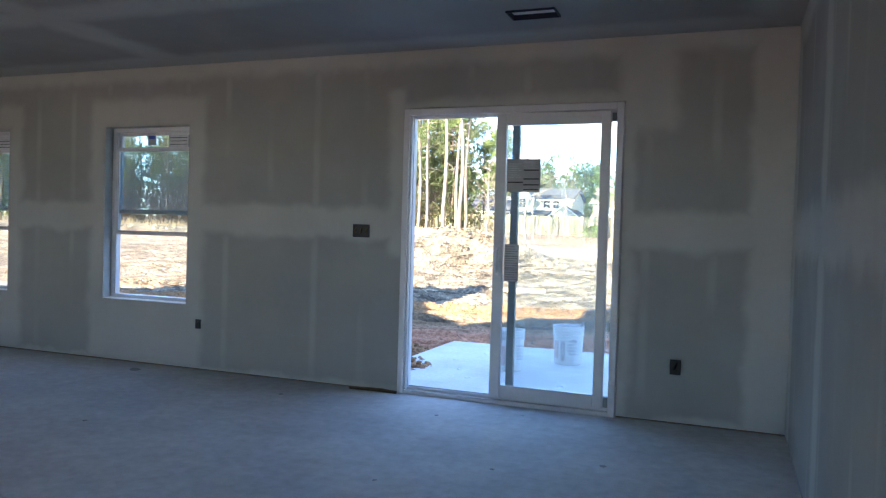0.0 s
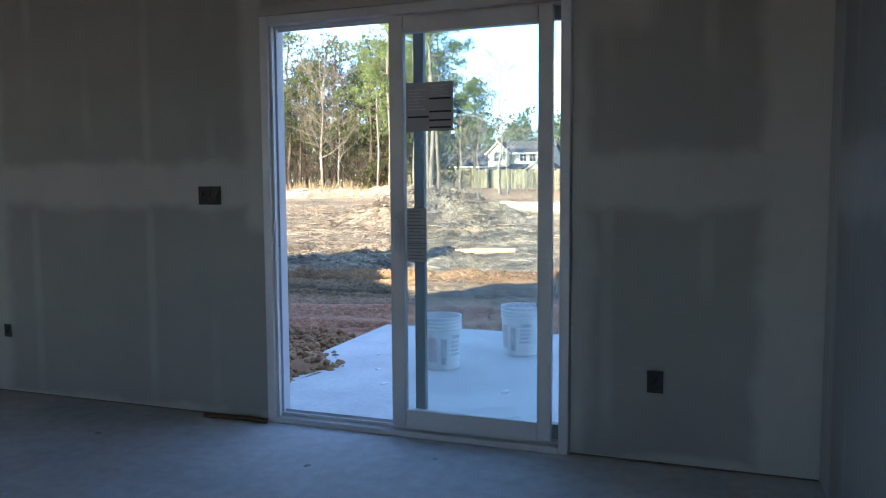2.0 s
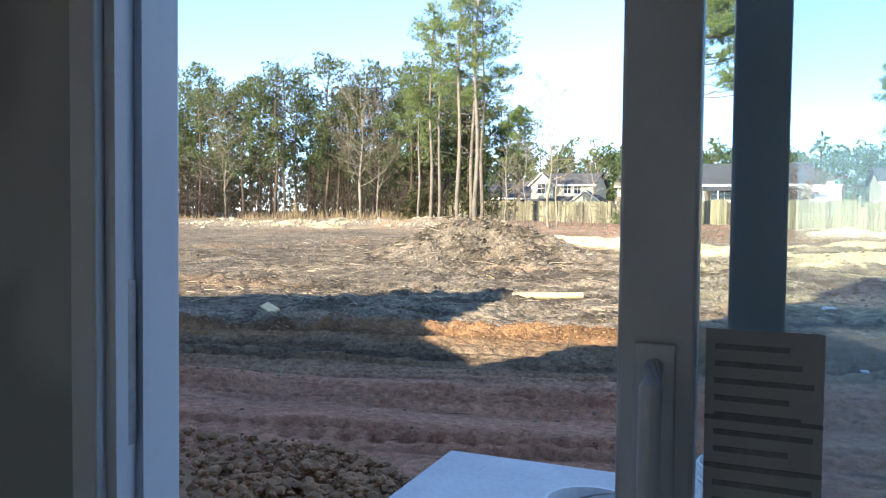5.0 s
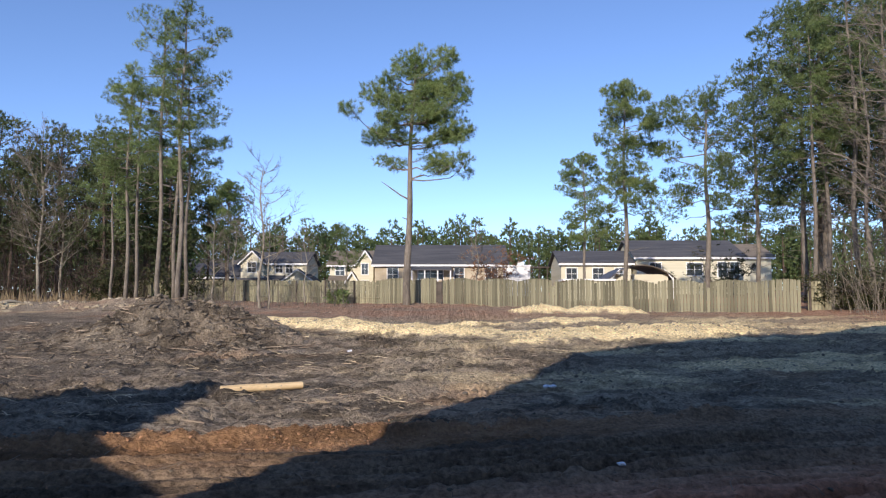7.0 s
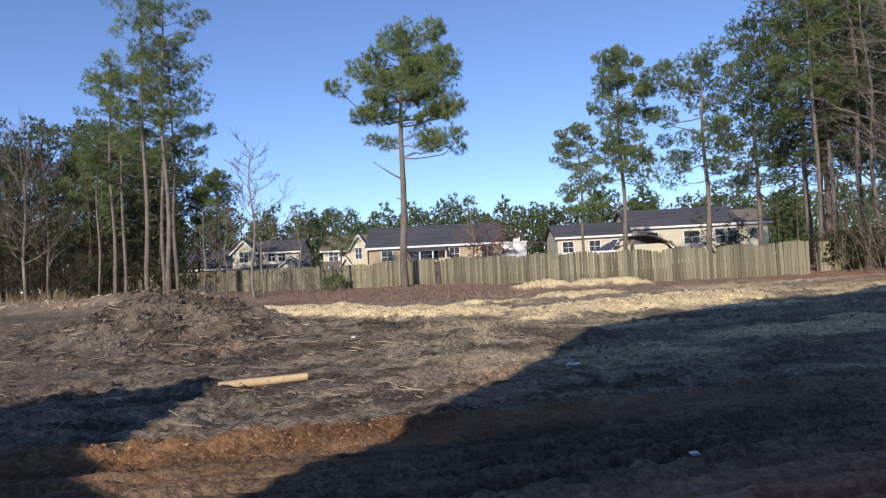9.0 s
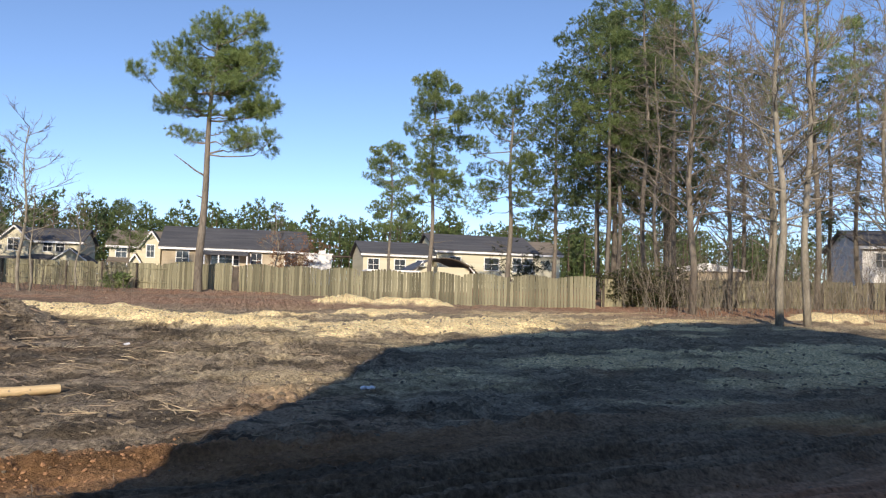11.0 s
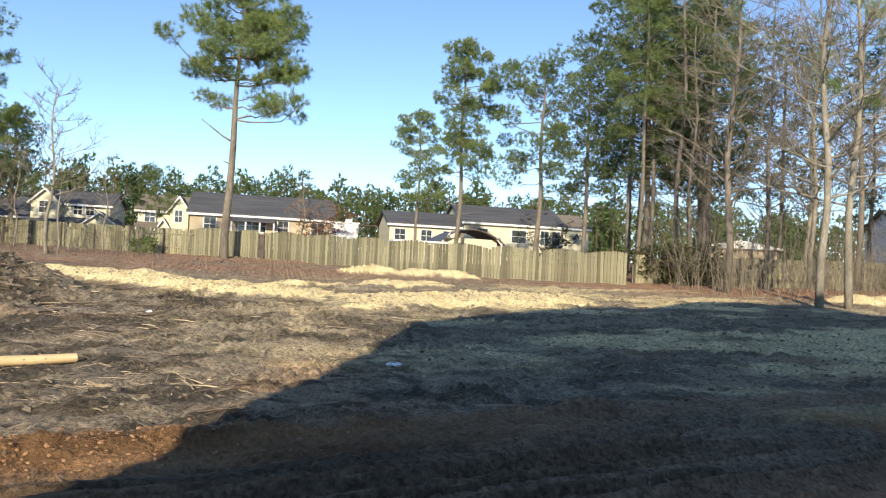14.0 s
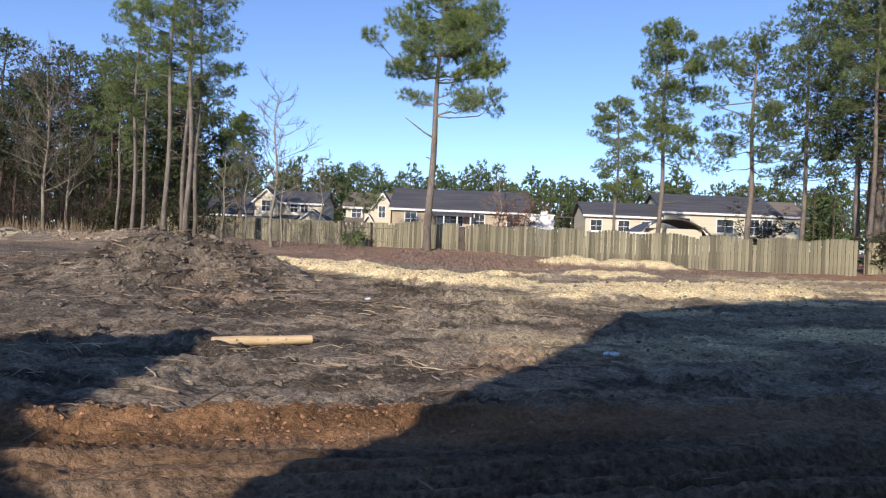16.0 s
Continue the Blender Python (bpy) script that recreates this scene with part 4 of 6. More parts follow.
def pine_meshes(seed, H, crown0, radius, shape, limbs, r0, needles=9, tufts=26, pads=3, pad=0.62, dead=6, lean=0.0, wide=0.016, rise=1.0, boughs=(), snags=(), bow=0.1):
    """Trunk and limbs, and crown of needle puffs; shape(u) is the crown's width from its foot (0) to the top (1).
    boughs gives the ends (x, z) of chosen limbs."""
    rnd = random.Random(seed)
    wood, leaf = Geo(), Needles(seed)
    n = 12
    pts = [Vector((lean * (i / n) ** 1.5 * H + bow * math.sin(i * 0.9 + seed), bow * math.cos(i * 0.7 + seed), H * i / n)) for i in range(n + 1)]
    pts[0] = Vector((0, 0, -0.4))
    rad = [r0 * (1.25 if i == 0 else 1.0) * (1 - 0.88 * (i / n) ** 1.3) + 0.015 for i in range(n + 1)]
    wood.tube(pts, rad, 10)

    def at(h):
        u = max(0.0, min(n - 1e-6, h / H * n))
        i = int(u)
        return pts[i].lerp(pts[i + 1], u - i) if i else Vector((0, 0, h))

    ends = []
    for k in range(limbs):
        u = ((k + rnd.uniform(0, 0.9)) / limbs) ** rise
        h = H * (crown0 + (1 - crown0) * u * 0.95)
        az = k * 2.4 + rnd.uniform(-0.6, 0.6)
        L = radius * shape(u) * rnd.uniform(0.55, 1.12)
        up = rnd.uniform(0.0, 0.35) + 0.55 * u ** 3
        ends.append((h, at(h) + Vector((math.cos(az), math.sin(az), up)) * L))
    for x, z in boughs:
        y = rnd.uniform(-1, 1) * min(2.4, 0.5 + abs(x) * 0.7)
        ends.append((min(H * 0.97, z - 0.22 * math.hypot(x, y) - 0.1), Vector((x, y, z))))
    centres, sizes = [], []
    for h, end in ends:
        a = at(h)
        L = max(0.3, (end - a).length)
        line = [a]
        for i in range(1, 6):
            f = i / 5
            line.append(a.lerp(end, f) + Vector((rnd.gauss(0, 0.05), rnd.gauss(0, 0.05), -0.10 * math.sin(math.pi * f) + rnd.gauss(0, 0.03))) * L)
        r = max(0.018, r0 * 0.24 * min(1.0, L / radius + 0.3))
        wood.tube(line, [r * (1 - 0.8 * i / 5) + 0.006 for i in range(6)], 4, False)
        for j in range(max(1, int(pads * min(1.2, L / radius) + rnd.random()))):
            s = (1.0 if j == 0 else rnd.uniform(0.5, 0.95)) * 5
            i = min(4, int(s))
            p = line[i].lerp(line[i + 1], s - i)
            off = Vector((0, 0, 0.1)) if j == 0 else Vector((rnd.gauss(0, 0.5), rnd.gauss(0, 0.5), rnd.uniform(0.0, 0.45))) * min(1.0, L / 1.6)
            q = p + off
            wood.tube([p, q], [0.012, 0.005], 3, False)
            centres.append(tuple(q))
            sizes.append(pad * rnd.uniform(0.65, 1.2) * (1.0 if j == 0 else 0.85))
    leaf.pads(centres, sizes, 0.62, tufts, needles, 0.26, wide)
    top = [tuple(at(H * f) + Vector((rnd.gauss(0, 0.2), rnd.gauss(0, 0.2), 0.1))) for f in (0.93, 0.97, 1.0)]
    leaf.pads(top, [pad * 0.8, pad * 0.7, pad * 0.5], 0.9, tufts, needles, 0.26, wide)
    for h, x, z in snags:
        a = at(h)
        wood.tube([a, a + Vector((x * 0.35, 0, (z - h) * 0.25)), a + Vector((x * 0.7, 0.1, (z - h) * 0.6)), Vector((x, 0.15, z))], [0.055, 0.045, 0.035, 0.018], 6)
    for k in range(dead):
        h = H * rnd.uniform(crown0 * 0.5, crown0 * 1.05)
        az = rnd.uniform(0, 6.28)
        line = bend(rnd, at(h), (math.cos(az), math.sin(az), rnd.uniform(-0.1, 0.35)), rnd.uniform(0.6, 1.9), 3, 0.25)
        wood.tube(line, [0.028, 0.02, 0.012, 0.005], 4, False)
    return wood, leaf


def round_crown(u):
    return (0.78 + 0.22 * math.sin(u * 9)) * (0.80 + 0.35 * math.sin(math.pi * min(1, u * 1.15))) * (1.0 if u < 0.7 else 1.0 - 0.75 * ((u - 0.7) / 0.3) ** 1.6)


def spire(u):
    return (0.72 + 0.2 * math.sin(u * 11)) * (1.0 if u < 0.6 else 1.0 - 0.55 * ((u - 0.6) / 0.4) ** 1.5)


def bushy(u):
    return (0.55 + 0.45 * math.sin(math.pi * u ** 0.8)) * (1.0 if u < 0.75 else 1.15 - 0.6 * (u - 0.75) / 0.25)


def plant_pine(proto, x, y, scale, turn, label, group=""):
    """A further pine from one already built."""
    ob = copy_thing(proto, pose(x, y, float(soft_ground(x, y)) - 0.05, 0, 0, turn))
    ob.scale = (scale, scale, scale)
    return tagged(ob, label, "tree", group)


def pine(x, y, label, bark="bark", leaf="needles", turn=0, group="", **kw):
    ob = thing("pine_tree", label, "tree", group, at=(x, y, float(soft_ground(x, y)) - 0.05), turn=turn)
    wood, green = pine_meshes(**kw)
    part("trunk", wood, M[bark], ob, smooth=True)
    part("crown", green, M[leaf], ob)
    return ob


GROUP_L, GROUP_F, GROUP_R, GROUP_W = "tall pines before the fence", "pines behind the fence", "pines in the strip of wood", "pines of the far wood"
LONE = ((-0.95, 8.1), (-1.6, 8.3), (1.3, 8.7), (2.2, 8.4), (3.1, 8.1), (4.1, 8.2), (-2.6, 10.1), (-3.4, 10.5), (-1.5, 9.8), (-1.7, 11.0), (-2.4, 12.0), (1.6, 11.0), (2.6, 10.0), (3.7, 9.9), (3.3, 11.5),
        (3.6, 12.4), (-1.2, 12.9), (0.8, 13.4), (2.5, 13.0), (1.1, 14.5), (2.3, 13.9), (-0.4, 14.0), (3.2, 12.7), (0.4, 12.2), (1.7, 12.2), (-0.6, 11.6), (2.4, 11.2), (0.9, 10.6))
pine(-3.15, 49.0, "lone tall pine with a rounded green crown before the fence", seed=4, H=14.3, crown0=0.64, radius=2.5, shape=round_crown, limbs=10, r0=0.20, needles=18, tufts=40, pads=3.0, pad=0.74, dead=0, snags=((6.1, -1.5, 7.2), (4.9, -0.3, 5.1), (7.3, 0.8, 7.7)), lean=0.03, wide=0.010, boughs=[(x * 0.87, z) for x, z in LONE + LONE[8:]], bow=0.05)
tall = pine(-16.6, 49.7, "slender tall pine with a high tufted crown", group=GROUP_L, seed=11, H=18.0, crown0=0.50, radius=2.9, shape=round_crown, limbs=30, r0=0.135, needles=12, tufts=26, pads=2.6, pad=0.60, dead=14, wide=0.012)
slim = pine(11.5, 58, "pine with a narrow pointed crown behind the fence", group=GROUP_F, seed=17, H=15.2, crown0=0.40, radius=2.6, shape=spire, limbs=38, r0=0.15, needles=16, tufts=44, pads=3.3, pad=0.76, dead=6, wide=0.013)
wide = pine(16.3, 55.4, "open wide-spreading pine behind the fence", group=GROUP_F, seed=23, H=13.3, crown0=0.40, radius=4.4, shape=bushy, limbs=25, r0=0.17, needles=16, tufts=58, pads=2.9, pad=1.0, dead=5, wide=0.013)
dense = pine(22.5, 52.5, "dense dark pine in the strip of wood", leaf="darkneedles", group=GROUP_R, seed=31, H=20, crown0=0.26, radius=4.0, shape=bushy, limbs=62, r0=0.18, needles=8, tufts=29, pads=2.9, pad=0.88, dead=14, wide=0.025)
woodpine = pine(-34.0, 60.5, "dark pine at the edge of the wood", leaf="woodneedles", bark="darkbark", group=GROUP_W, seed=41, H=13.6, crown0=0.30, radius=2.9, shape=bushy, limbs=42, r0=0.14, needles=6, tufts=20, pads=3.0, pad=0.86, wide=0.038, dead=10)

for x, y, s, a in ((-17.9, 50.0, 0.97, 40), (-17.3, 51.0, 0.86, 130), (-16.9, 51.8, 0.82, 200), (-20.5, 53.0, 0.78, 260), (-21.4, 53.6, 0.84, 310), (-22.6, 54.2, 0.6, 20)):
    plant_pine(tall, x, y, s, a, "slender tall pine with a high tufted crown", GROUP_L)
plant_pine(slim, 9.1, 60.5, 0.70, 80, "smaller dark pine behind the fence", GROUP_F)
plant_pine(slim, -18.5, 66, 0.62, 190, "small pine beyond the fence", GROUP_F)
plant_pine(wide, -9.0, 66, 0.42, 60, "low bushy pine beyond the fence", GROUP_F)
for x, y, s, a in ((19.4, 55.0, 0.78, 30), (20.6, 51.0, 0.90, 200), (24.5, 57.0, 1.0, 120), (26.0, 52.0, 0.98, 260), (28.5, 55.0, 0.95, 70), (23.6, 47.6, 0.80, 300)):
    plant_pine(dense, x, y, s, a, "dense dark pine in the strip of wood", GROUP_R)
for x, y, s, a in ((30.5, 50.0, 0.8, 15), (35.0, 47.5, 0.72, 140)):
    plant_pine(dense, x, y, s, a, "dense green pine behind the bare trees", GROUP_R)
for x, y, s, a in ((19.3, 47.0, 0.86, 10), (21.2, 46.3, 1.02, 110), (22.0, 44.6, 0.95, 190), (27.6, 40.2, 1.0, 240), (20.9, 48.8, 0.9, 330), (33.8, 44.0, 0.95, 77), (37.9, 32.2, 0.98, 55), (39.8, 33.0, 0.9, 155)):
    plant_pine(tall, x, y, s, a, "tall straight pine in the strip of wood", GROUP_R)
plant_pine(wide, 33.5, 27.0, 0.75, 20, "green bushy pine beside the soil heap", GROUP_R)
rnd = random.Random(77)
for i in range(50):
    x = -98 + 73 * ((i + rnd.uniform(0.1, 0.9)) / 50) ** 0.75
    y = 52.5 + rnd.uniform(0, 4) - max(0, (-60 - x) * 0.35) + max(0, (x + 45) * 0.45) + (0, 6, 11)[i % 3]
    plant_pine(woodpine, x, y, rnd.uniform(0.66, 1.0), rnd.uniform(0, 360), "dark pine at the edge of the wood", GROUP_W)
for x, y, s, a in ((-25.0, 62, 0.92, 10), (-23.5, 66, 0.8, 100), (-27.5, 66, 0.9, 200), (-21.5, 70, 0.75, 280), (-22.5, 64, 0.8, 330), (-24.5, 72, 0.95, 45), (-19.6, 69, 0.7, 150), (-28.5, 74, 1.0, 75)):
    plant_pine(woodpine, x, y, s, a, "dark pine at the edge of the wood", GROUP_W)


# bare broad-leaved trees
def bare_meshes(seed, H, r0, limbs, reach, fork=0.35, twigs=5, lean=0.0, droop=0.06):
    rnd = random.Random(seed)
    trunk, twig = Geo(), Geo()
    n = 9
    line = [Vector((lean * H * (i / n) + 0.15 * math.sin(i * 1.1 + seed), 0.12 * math.cos(i * 1.3 + seed), H * i / n)) for i in range(n + 1)]
    line[0] = Vector((0, 0, -0.4))
    trunk.tube(line, [r0 * (1 - 0.9 * (i / n)) + 0.012 for i in range(n + 1)], 8)
    for k in range(limbs):
        u = fork + (1 - fork) * (k + rnd.random()) / limbs
        i = min(n - 1, int(u * n))
        p = line[i].lerp(line[i + 1], u * n - i)
        az = k * 2.4 + rnd.uniform(-0.5, 0.5)
        L = reach * (1.15 - 0.75 * u) * rnd.uniform(0.6, 1.2)
        limb = bend(rnd, p, (math.cos(az), math.sin(az), rnd.uniform(0.1, 1.0)), L, 5, 0.24, droop)
        r = max(0.014, r0 * 0.33 * (1.1 - u))
        trunk.tube(limb, [r * (1 - 0.75 * j / 5) + 0.005 for j in range(6)], 5, False)
        for j in range(twigs):
            s = rnd.uniform(0.25, 1.0) * 5
            a = min(4, int(s))
            b0 = limb[a].lerp(limb[a + 1], s - a)
            d = (limb[a + 1] - limb[a]).normalized() + Vector((rnd.gauss(0, 0.6), rnd.gauss(0, 0.6), rnd.uniform(-0.1, 0.7)))
            tw = bend(rnd, b0, d, L * rnd.uniform(0.22, 0.5), 3, 0.25, 0.05)
            twig.tube(tw, [0.014, 0.011, 0.008, 0.005], 3, False)
            for m_ in range(4):
                f = tw[rnd.randint(1, 3)]
                d2 = d.normalized() + Vector((rnd.gauss(0, 0.7), rnd.gauss(0, 0.7), rnd.uniform(-0.1, 0.6)))
                t2 = bend(rnd, f, d2, L * rnd.uniform(0.08, 0.22), 1, 0.25)
                twig.tube(t2, [0.008, 0.004], 3, False)
    return trunk, twig


def bare(x, y, label, bark="palebark", turn=0, group="", **kw):
    ob = thing("bare_tree", label, "tree", group, at=(x, y, float(soft_ground(x, y)) - 0.05), turn=turn)
    a, b = bare_meshes(**kw)
    part("trunk", a, M[bark], ob, smooth=True)
    tagged(part("twig_net", b, M["twig"], ob), kind="stuff")
    return ob


def plant_bare(proto, x, y, scale, turn, label, group=""):
    ob = copy_thing(proto, pose(x, y, float(soft_ground(x, y)) - 0.05, 0, 0, turn))
    ob.scale = (scale, scale, scale)
    return tagged(ob, label, "tree", group)


BARE = "bare trees in the strip of wood"
sap = bare(-11.0, 46.8, "young leafless tree with two pale stems before the fence", group="young bare trees", seed=3, H=7.8, r0=0.085, limbs=24, reach=3.0, fork=0.34, twigs=6)
plant_bare(sap, -10.6, 46.9, 0.62, 150, "young leafless sapling before the fence", "young bare trees")
plant_bare(sap, -8.9, 48.5, 0.58, 60, "young leafless sapling before the fence", "young bare trees")
plant_bare(sap, -13.4, 50.0, 0.6, 260, "young leafless sapling before the fence", "young bare trees")
plant_bare(sap, -14.8, 50.5, 0.66, 320, "young leafless sapling before the fence", "young bare trees")
dead = bare(18.9, 38.0, "tall leafless tree with many thin dead boughs", bark="bark", group=BARE, seed=8, H=18, r0=0.16, limbs=64, reach=3.9, fork=0.18, twigs=6, droop=-0.03)
birch = bare(19.0, 32.3, "tall pale-barked leafless tree on shaded sand", group=BARE, seed=12, H=16.5, r0=0.15, limbs=44, reach=4.6, fork=0.24, twigs=10)
oak = bare(31.5, 38.2, "wide leafless tree with a fine net of twigs", bark="palebark", group=BARE, seed=15, H=14.5, r0=0.15, limbs=48, reach=5.4, fork=0.2, twigs=12)
for p, x, y, s, a, lab in ((birch, 20.3, 32.3, 0.95, 130, "tall pale-barked leafless tree on shaded sand"), (oak, 35.0, 38.5, 0.95, 60, "wide leafless tree with a fine net of twigs"),
                           (oak, 37.2, 38.5, 0.85, 200, "wide leafless tree with a fine net of twigs"), (birch, 30.6, 38.8, 0.95, 300, "tall pale-barked leafless tree"),
                           (oak, 34.2, 42.0, 1.0, 140, "wide leafless tree with a fine net of twigs"), (birch, 26.0, 41.5, 0.9, 40, "tall pale-barked leafless tree"),
                           (dead, 23.0, 41.0, 0.8, 90, "thin leafless tree with dead boughs"), (oak, 28.2, 44.5, 0.9, 250, "wide leafless tree with a fine net of twigs"),
                           (oak, 40.0, 37.0, 0.75, 10, "wide leafless tree with a fine net of twigs"), (dead, 36.0, 41.5, 0.9, 210, "thin leafless tree with dead boughs"),
                           (birch, 41.5, 36.8, 0.7, 180, "tall pale-barked leafless tree"), (dead, 20.3, 43.5, 0.75, 20, "thin leafless tree with dead boughs")):
    plant_bare(p, x, y, s, a, lab, BARE)
for i in range(4):
    x = -58 + 33 * (i + rnd.random()) / 4
    plant_bare(oak if i % 2 else dead, x, 53 + max(0, (x + 45) * 0.45) + rnd.uniform(0, 5), rnd.uniform(0.55, 0.8), rnd.uniform(0, 360), "leafless tree at the edge of the wood", "bare trees of the far wood")
plant_bare(oak, -30.5, 60.0, 0.85, 30, "pale leafless tree at the edge of the wood", "bare trees of the far wood")
plant_bare(sap, 1.6, 70, 0.75, 30, "rust-coloured small tree beside the houses", "young bare trees")
for p, x, y, s, a in ((birch, 47, 40, 0.9, 250), (oak, 49, 45, 0.9, 30), (oak, 53, 43, 0.95, 120), (dead, 50, 39.5, 0.8, 200), (oak, 57, 46, 0.9, 290), (birch, 60, 44, 0.85, 70)):
    plant_bare(p, x, y, s, a, "tall leafless tree behind the fence", BARE)


# ---------------------------------------------------------------- thickets, grass, far tree line
def stems(name, label, spots, seed, count, high, mat, wide=0.012, leaves=None):
    rnd = random.Random(seed)
    q = Geo()
    for i in range(count):
        x, y = spots(rnd)
        z = float(soft_ground(x, y))
        h = high * rnd.uniform(0.4, 1.2)
        pts = bend(rnd, (x, y, z - 0.05), (rnd.gauss(0, 0.25), rnd.gauss(0, 0.25), 1), h, 3, 0.18)
        q.tube(pts, [wide, wide * 0.8, wide * 0.6, wide * 0.3], 3, False)
        for j in range(5):
            p = pts[rnd.randint(1, 3)]
            d = Vector((rnd.gauss(0, 1), rnd.gauss(0, 1), rnd.uniform(0, 1)))
            q.tube(bend(rnd, p, d, h * rnd.uniform(0.15, 0.4), 2, 0.3), [wide * 0.5, wide * 0.4, wide * 0.2], 3, False)
    return tagged(part(name, q, M[mat]), label, "undergrowth", kind="stuff")


stems("thicket", "bare brown brushwood under the trees", lambda r: (r.uniform(17, 42), 40.5 + r.gauss(0, 2.0) - 0.12 * (r.uniform(17, 42) - 17)), 5, 900, 3.6, "twig", 0.010)
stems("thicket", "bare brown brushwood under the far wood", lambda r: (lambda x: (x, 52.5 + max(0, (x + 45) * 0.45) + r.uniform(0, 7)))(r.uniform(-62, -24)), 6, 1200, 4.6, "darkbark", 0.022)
stems("thicket", "scraped brush and roots before the fence", lambda r: (r.uniform(-15, -6), r.uniform(46.5, 49.5)), 7, 110, 1.3, "twig", 0.014)


def grass_band():
    rnd = random.Random(9)
    q = Geo()
    for i in range(1500):
        x = rnd.uniform(-62, -23)
        y = 50.5 + max(0, (x + 45) * 0.42) + rnd.gauss(0, 1.2)
        z = float(soft_ground(x, y))
        h = rnd.uniform(0.15, 0.75) * (3.0 if -34 < x < -32.8 else 1.0) * (0.4 + 1.2 * float(vnoise(np.array([x * 0.7]), np.array([3.0]), 8)[0]))
        k = len(q.v)
        w = rnd.uniform(0.02, 0.05)
        q.v += [(x - w, y, z - 0.05), (x + w, y, z - 0.05), (x + rnd.gauss(0, 0.2), y + rnd.gauss(0, 0.1), z + h)]
        q.f.append((k, k + 1, k + 2))
        q.m.append(0)
    return tagged(part("dry_grass", q, M["drygrass"]), "tawny dry grass along the wood", "grass", kind="stuff")


grass_band()


def far_wood():
    rnd = random.Random(19)
    leaf, wood = Needles(19), Geo()
    sites = []
    for i in range(460):
        sites.append((-75 + 275 * (i + rnd.random()) / 460, 126 + rnd.uniform(-10, 26) - 0.22 * max(0, 275 * i / 460 - 185), rnd.uniform(9.4, 11.6) * (1.12 if rnd.random() < 0.2 else 1)))
    for i in range(130):
        x = -175 + 145 * (i + rnd.random()) / 130
        sites.append((x, 84 + rnd.uniform(-6, 10) - 0.25 * max(0, -60 - x), rnd.uniform(6.0, 10.0)))
    centres, sizes = [], []
    for x, y, H in sites:
        z = float(soft_ground(x, y))
        wood.tube([(x, y, z - 0.3), (x, y, z + H * 0.9)], [0.2, 0.06], 4, False)
        R = rnd.uniform(2.4, 3.6)
        for j in range(12):
            u = (j + rnd.random()) / 12
            a = j * 2.4 + rnd.uniform(-0.5, 0.5)
            rr = R * (0.95 if u < 0.55 else 0.95 - 0.7 * (u - 0.55) / 0.45) * rnd.uniform(0.35, 1.0)
            centres.append((x + rr * math.cos(a), y + rr * math.sin(a), z + H * (0.06 + 0.88 * u)))
            sizes.append(rnd.uniform(1.2, 1.8) * (1.0 if u < 0.75 else 0.62))
    leaf.pads(centres, sizes, 0.85, 15, 5, 0.6, 0.11)
    tagged(part("far_wood_crowns", leaf, M["farneedles"]), "line of green pine crowns behind the houses", "wood", kind="stuff")
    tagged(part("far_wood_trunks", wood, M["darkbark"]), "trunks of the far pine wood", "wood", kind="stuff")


far_wood()


def shrub(x, y, rx, h, label, mat="shrub"):
    rnd = random.Random(int(x * 10) + 500)
    ob = thing("shrub", label, "shrub", at=(x, y, float(soft_ground(x, y)) - 0.05))
    q, w = Geo(), Geo()
    for i in range(14):
        a = rnd.uniform(0, 6.28)
        pts = bend(rnd, (0, 0, 0), (math.cos(a) * 0.7, math.sin(a) * 0.7, 1), h * rnd.uniform(0.6, 0.95), 3, 0.2)
        w.tube(pts, [0.04, 0.03, 0.02, 0.01], 4, False)
        for j in range(16):
            p = pts[rnd.randint(1, 3)] + Vector((rnd.gauss(0, rx * 0.35), rnd.gauss(0, rx * 0.35), rnd.gauss(0, h * 0.12)))
            tuft(q, p, (0, 0, 0.3), rnd, 9, 0.28, 0.05, 0.14)
    part("woody_base", w, M["darkbark"], ob)
    part("leaves", q, M[mat], ob)


shrub(20.8, 66, 2.2, 4.2, "dark round evergreen shrub beside a house")
shrub(-7.6, 52.2, 0.22, 0.9, "small green evergreen bush before the fence", "needles")
shrub(3.6, 76, 1.6, 4.8, "small rust-leaved tree beside a house", "rustleaf")
shrub(18.2, 42.6, 1.1, 2.4, "tangled brush at the end of the fence")
shrub(19.8, 41.8, 1.2, 2.6, "tangled brush at the end of the fence")
shrub(-19.5, 58, 1.6, 3.4, "tangled olive brush behind the tall pines")
shrub(-24.5, 58, 1.5, 3.2, "tangled olive brush behind the tall pines")


# ---------------------------------------------------------------- fences
BOARD = Geo()
BOARD.v = [(-0.069, -0.011, 0), (0.069, -0.011, 0), (0.069, 0.011, 0), (-0.069, 0.011, 0), (-0.069, -0.011, 0.975), (0.069, -0.011, 0.975), (0.069, 0.011, 0.975), (-0.069, 0.011, 0.975),
           (-0.045, -0.011, 1), (0.045, -0.011, 1), (0.045, 0.011, 1), (-0.045, 0.011, 1)]
BOARD.f = [(0, 1, 5, 4), (1, 2, 6, 5), (2, 3, 7, 6), (3, 0, 4, 7), (4, 5, 9, 8), (5, 6, 10, 9), (6, 7, 11, 10), (7, 4, 8, 11), (8, 9, 10, 11)]
BOARD.m = [0] * 9
BOARD_MESH = BOARD.mesh("board", M["fenceboard"])


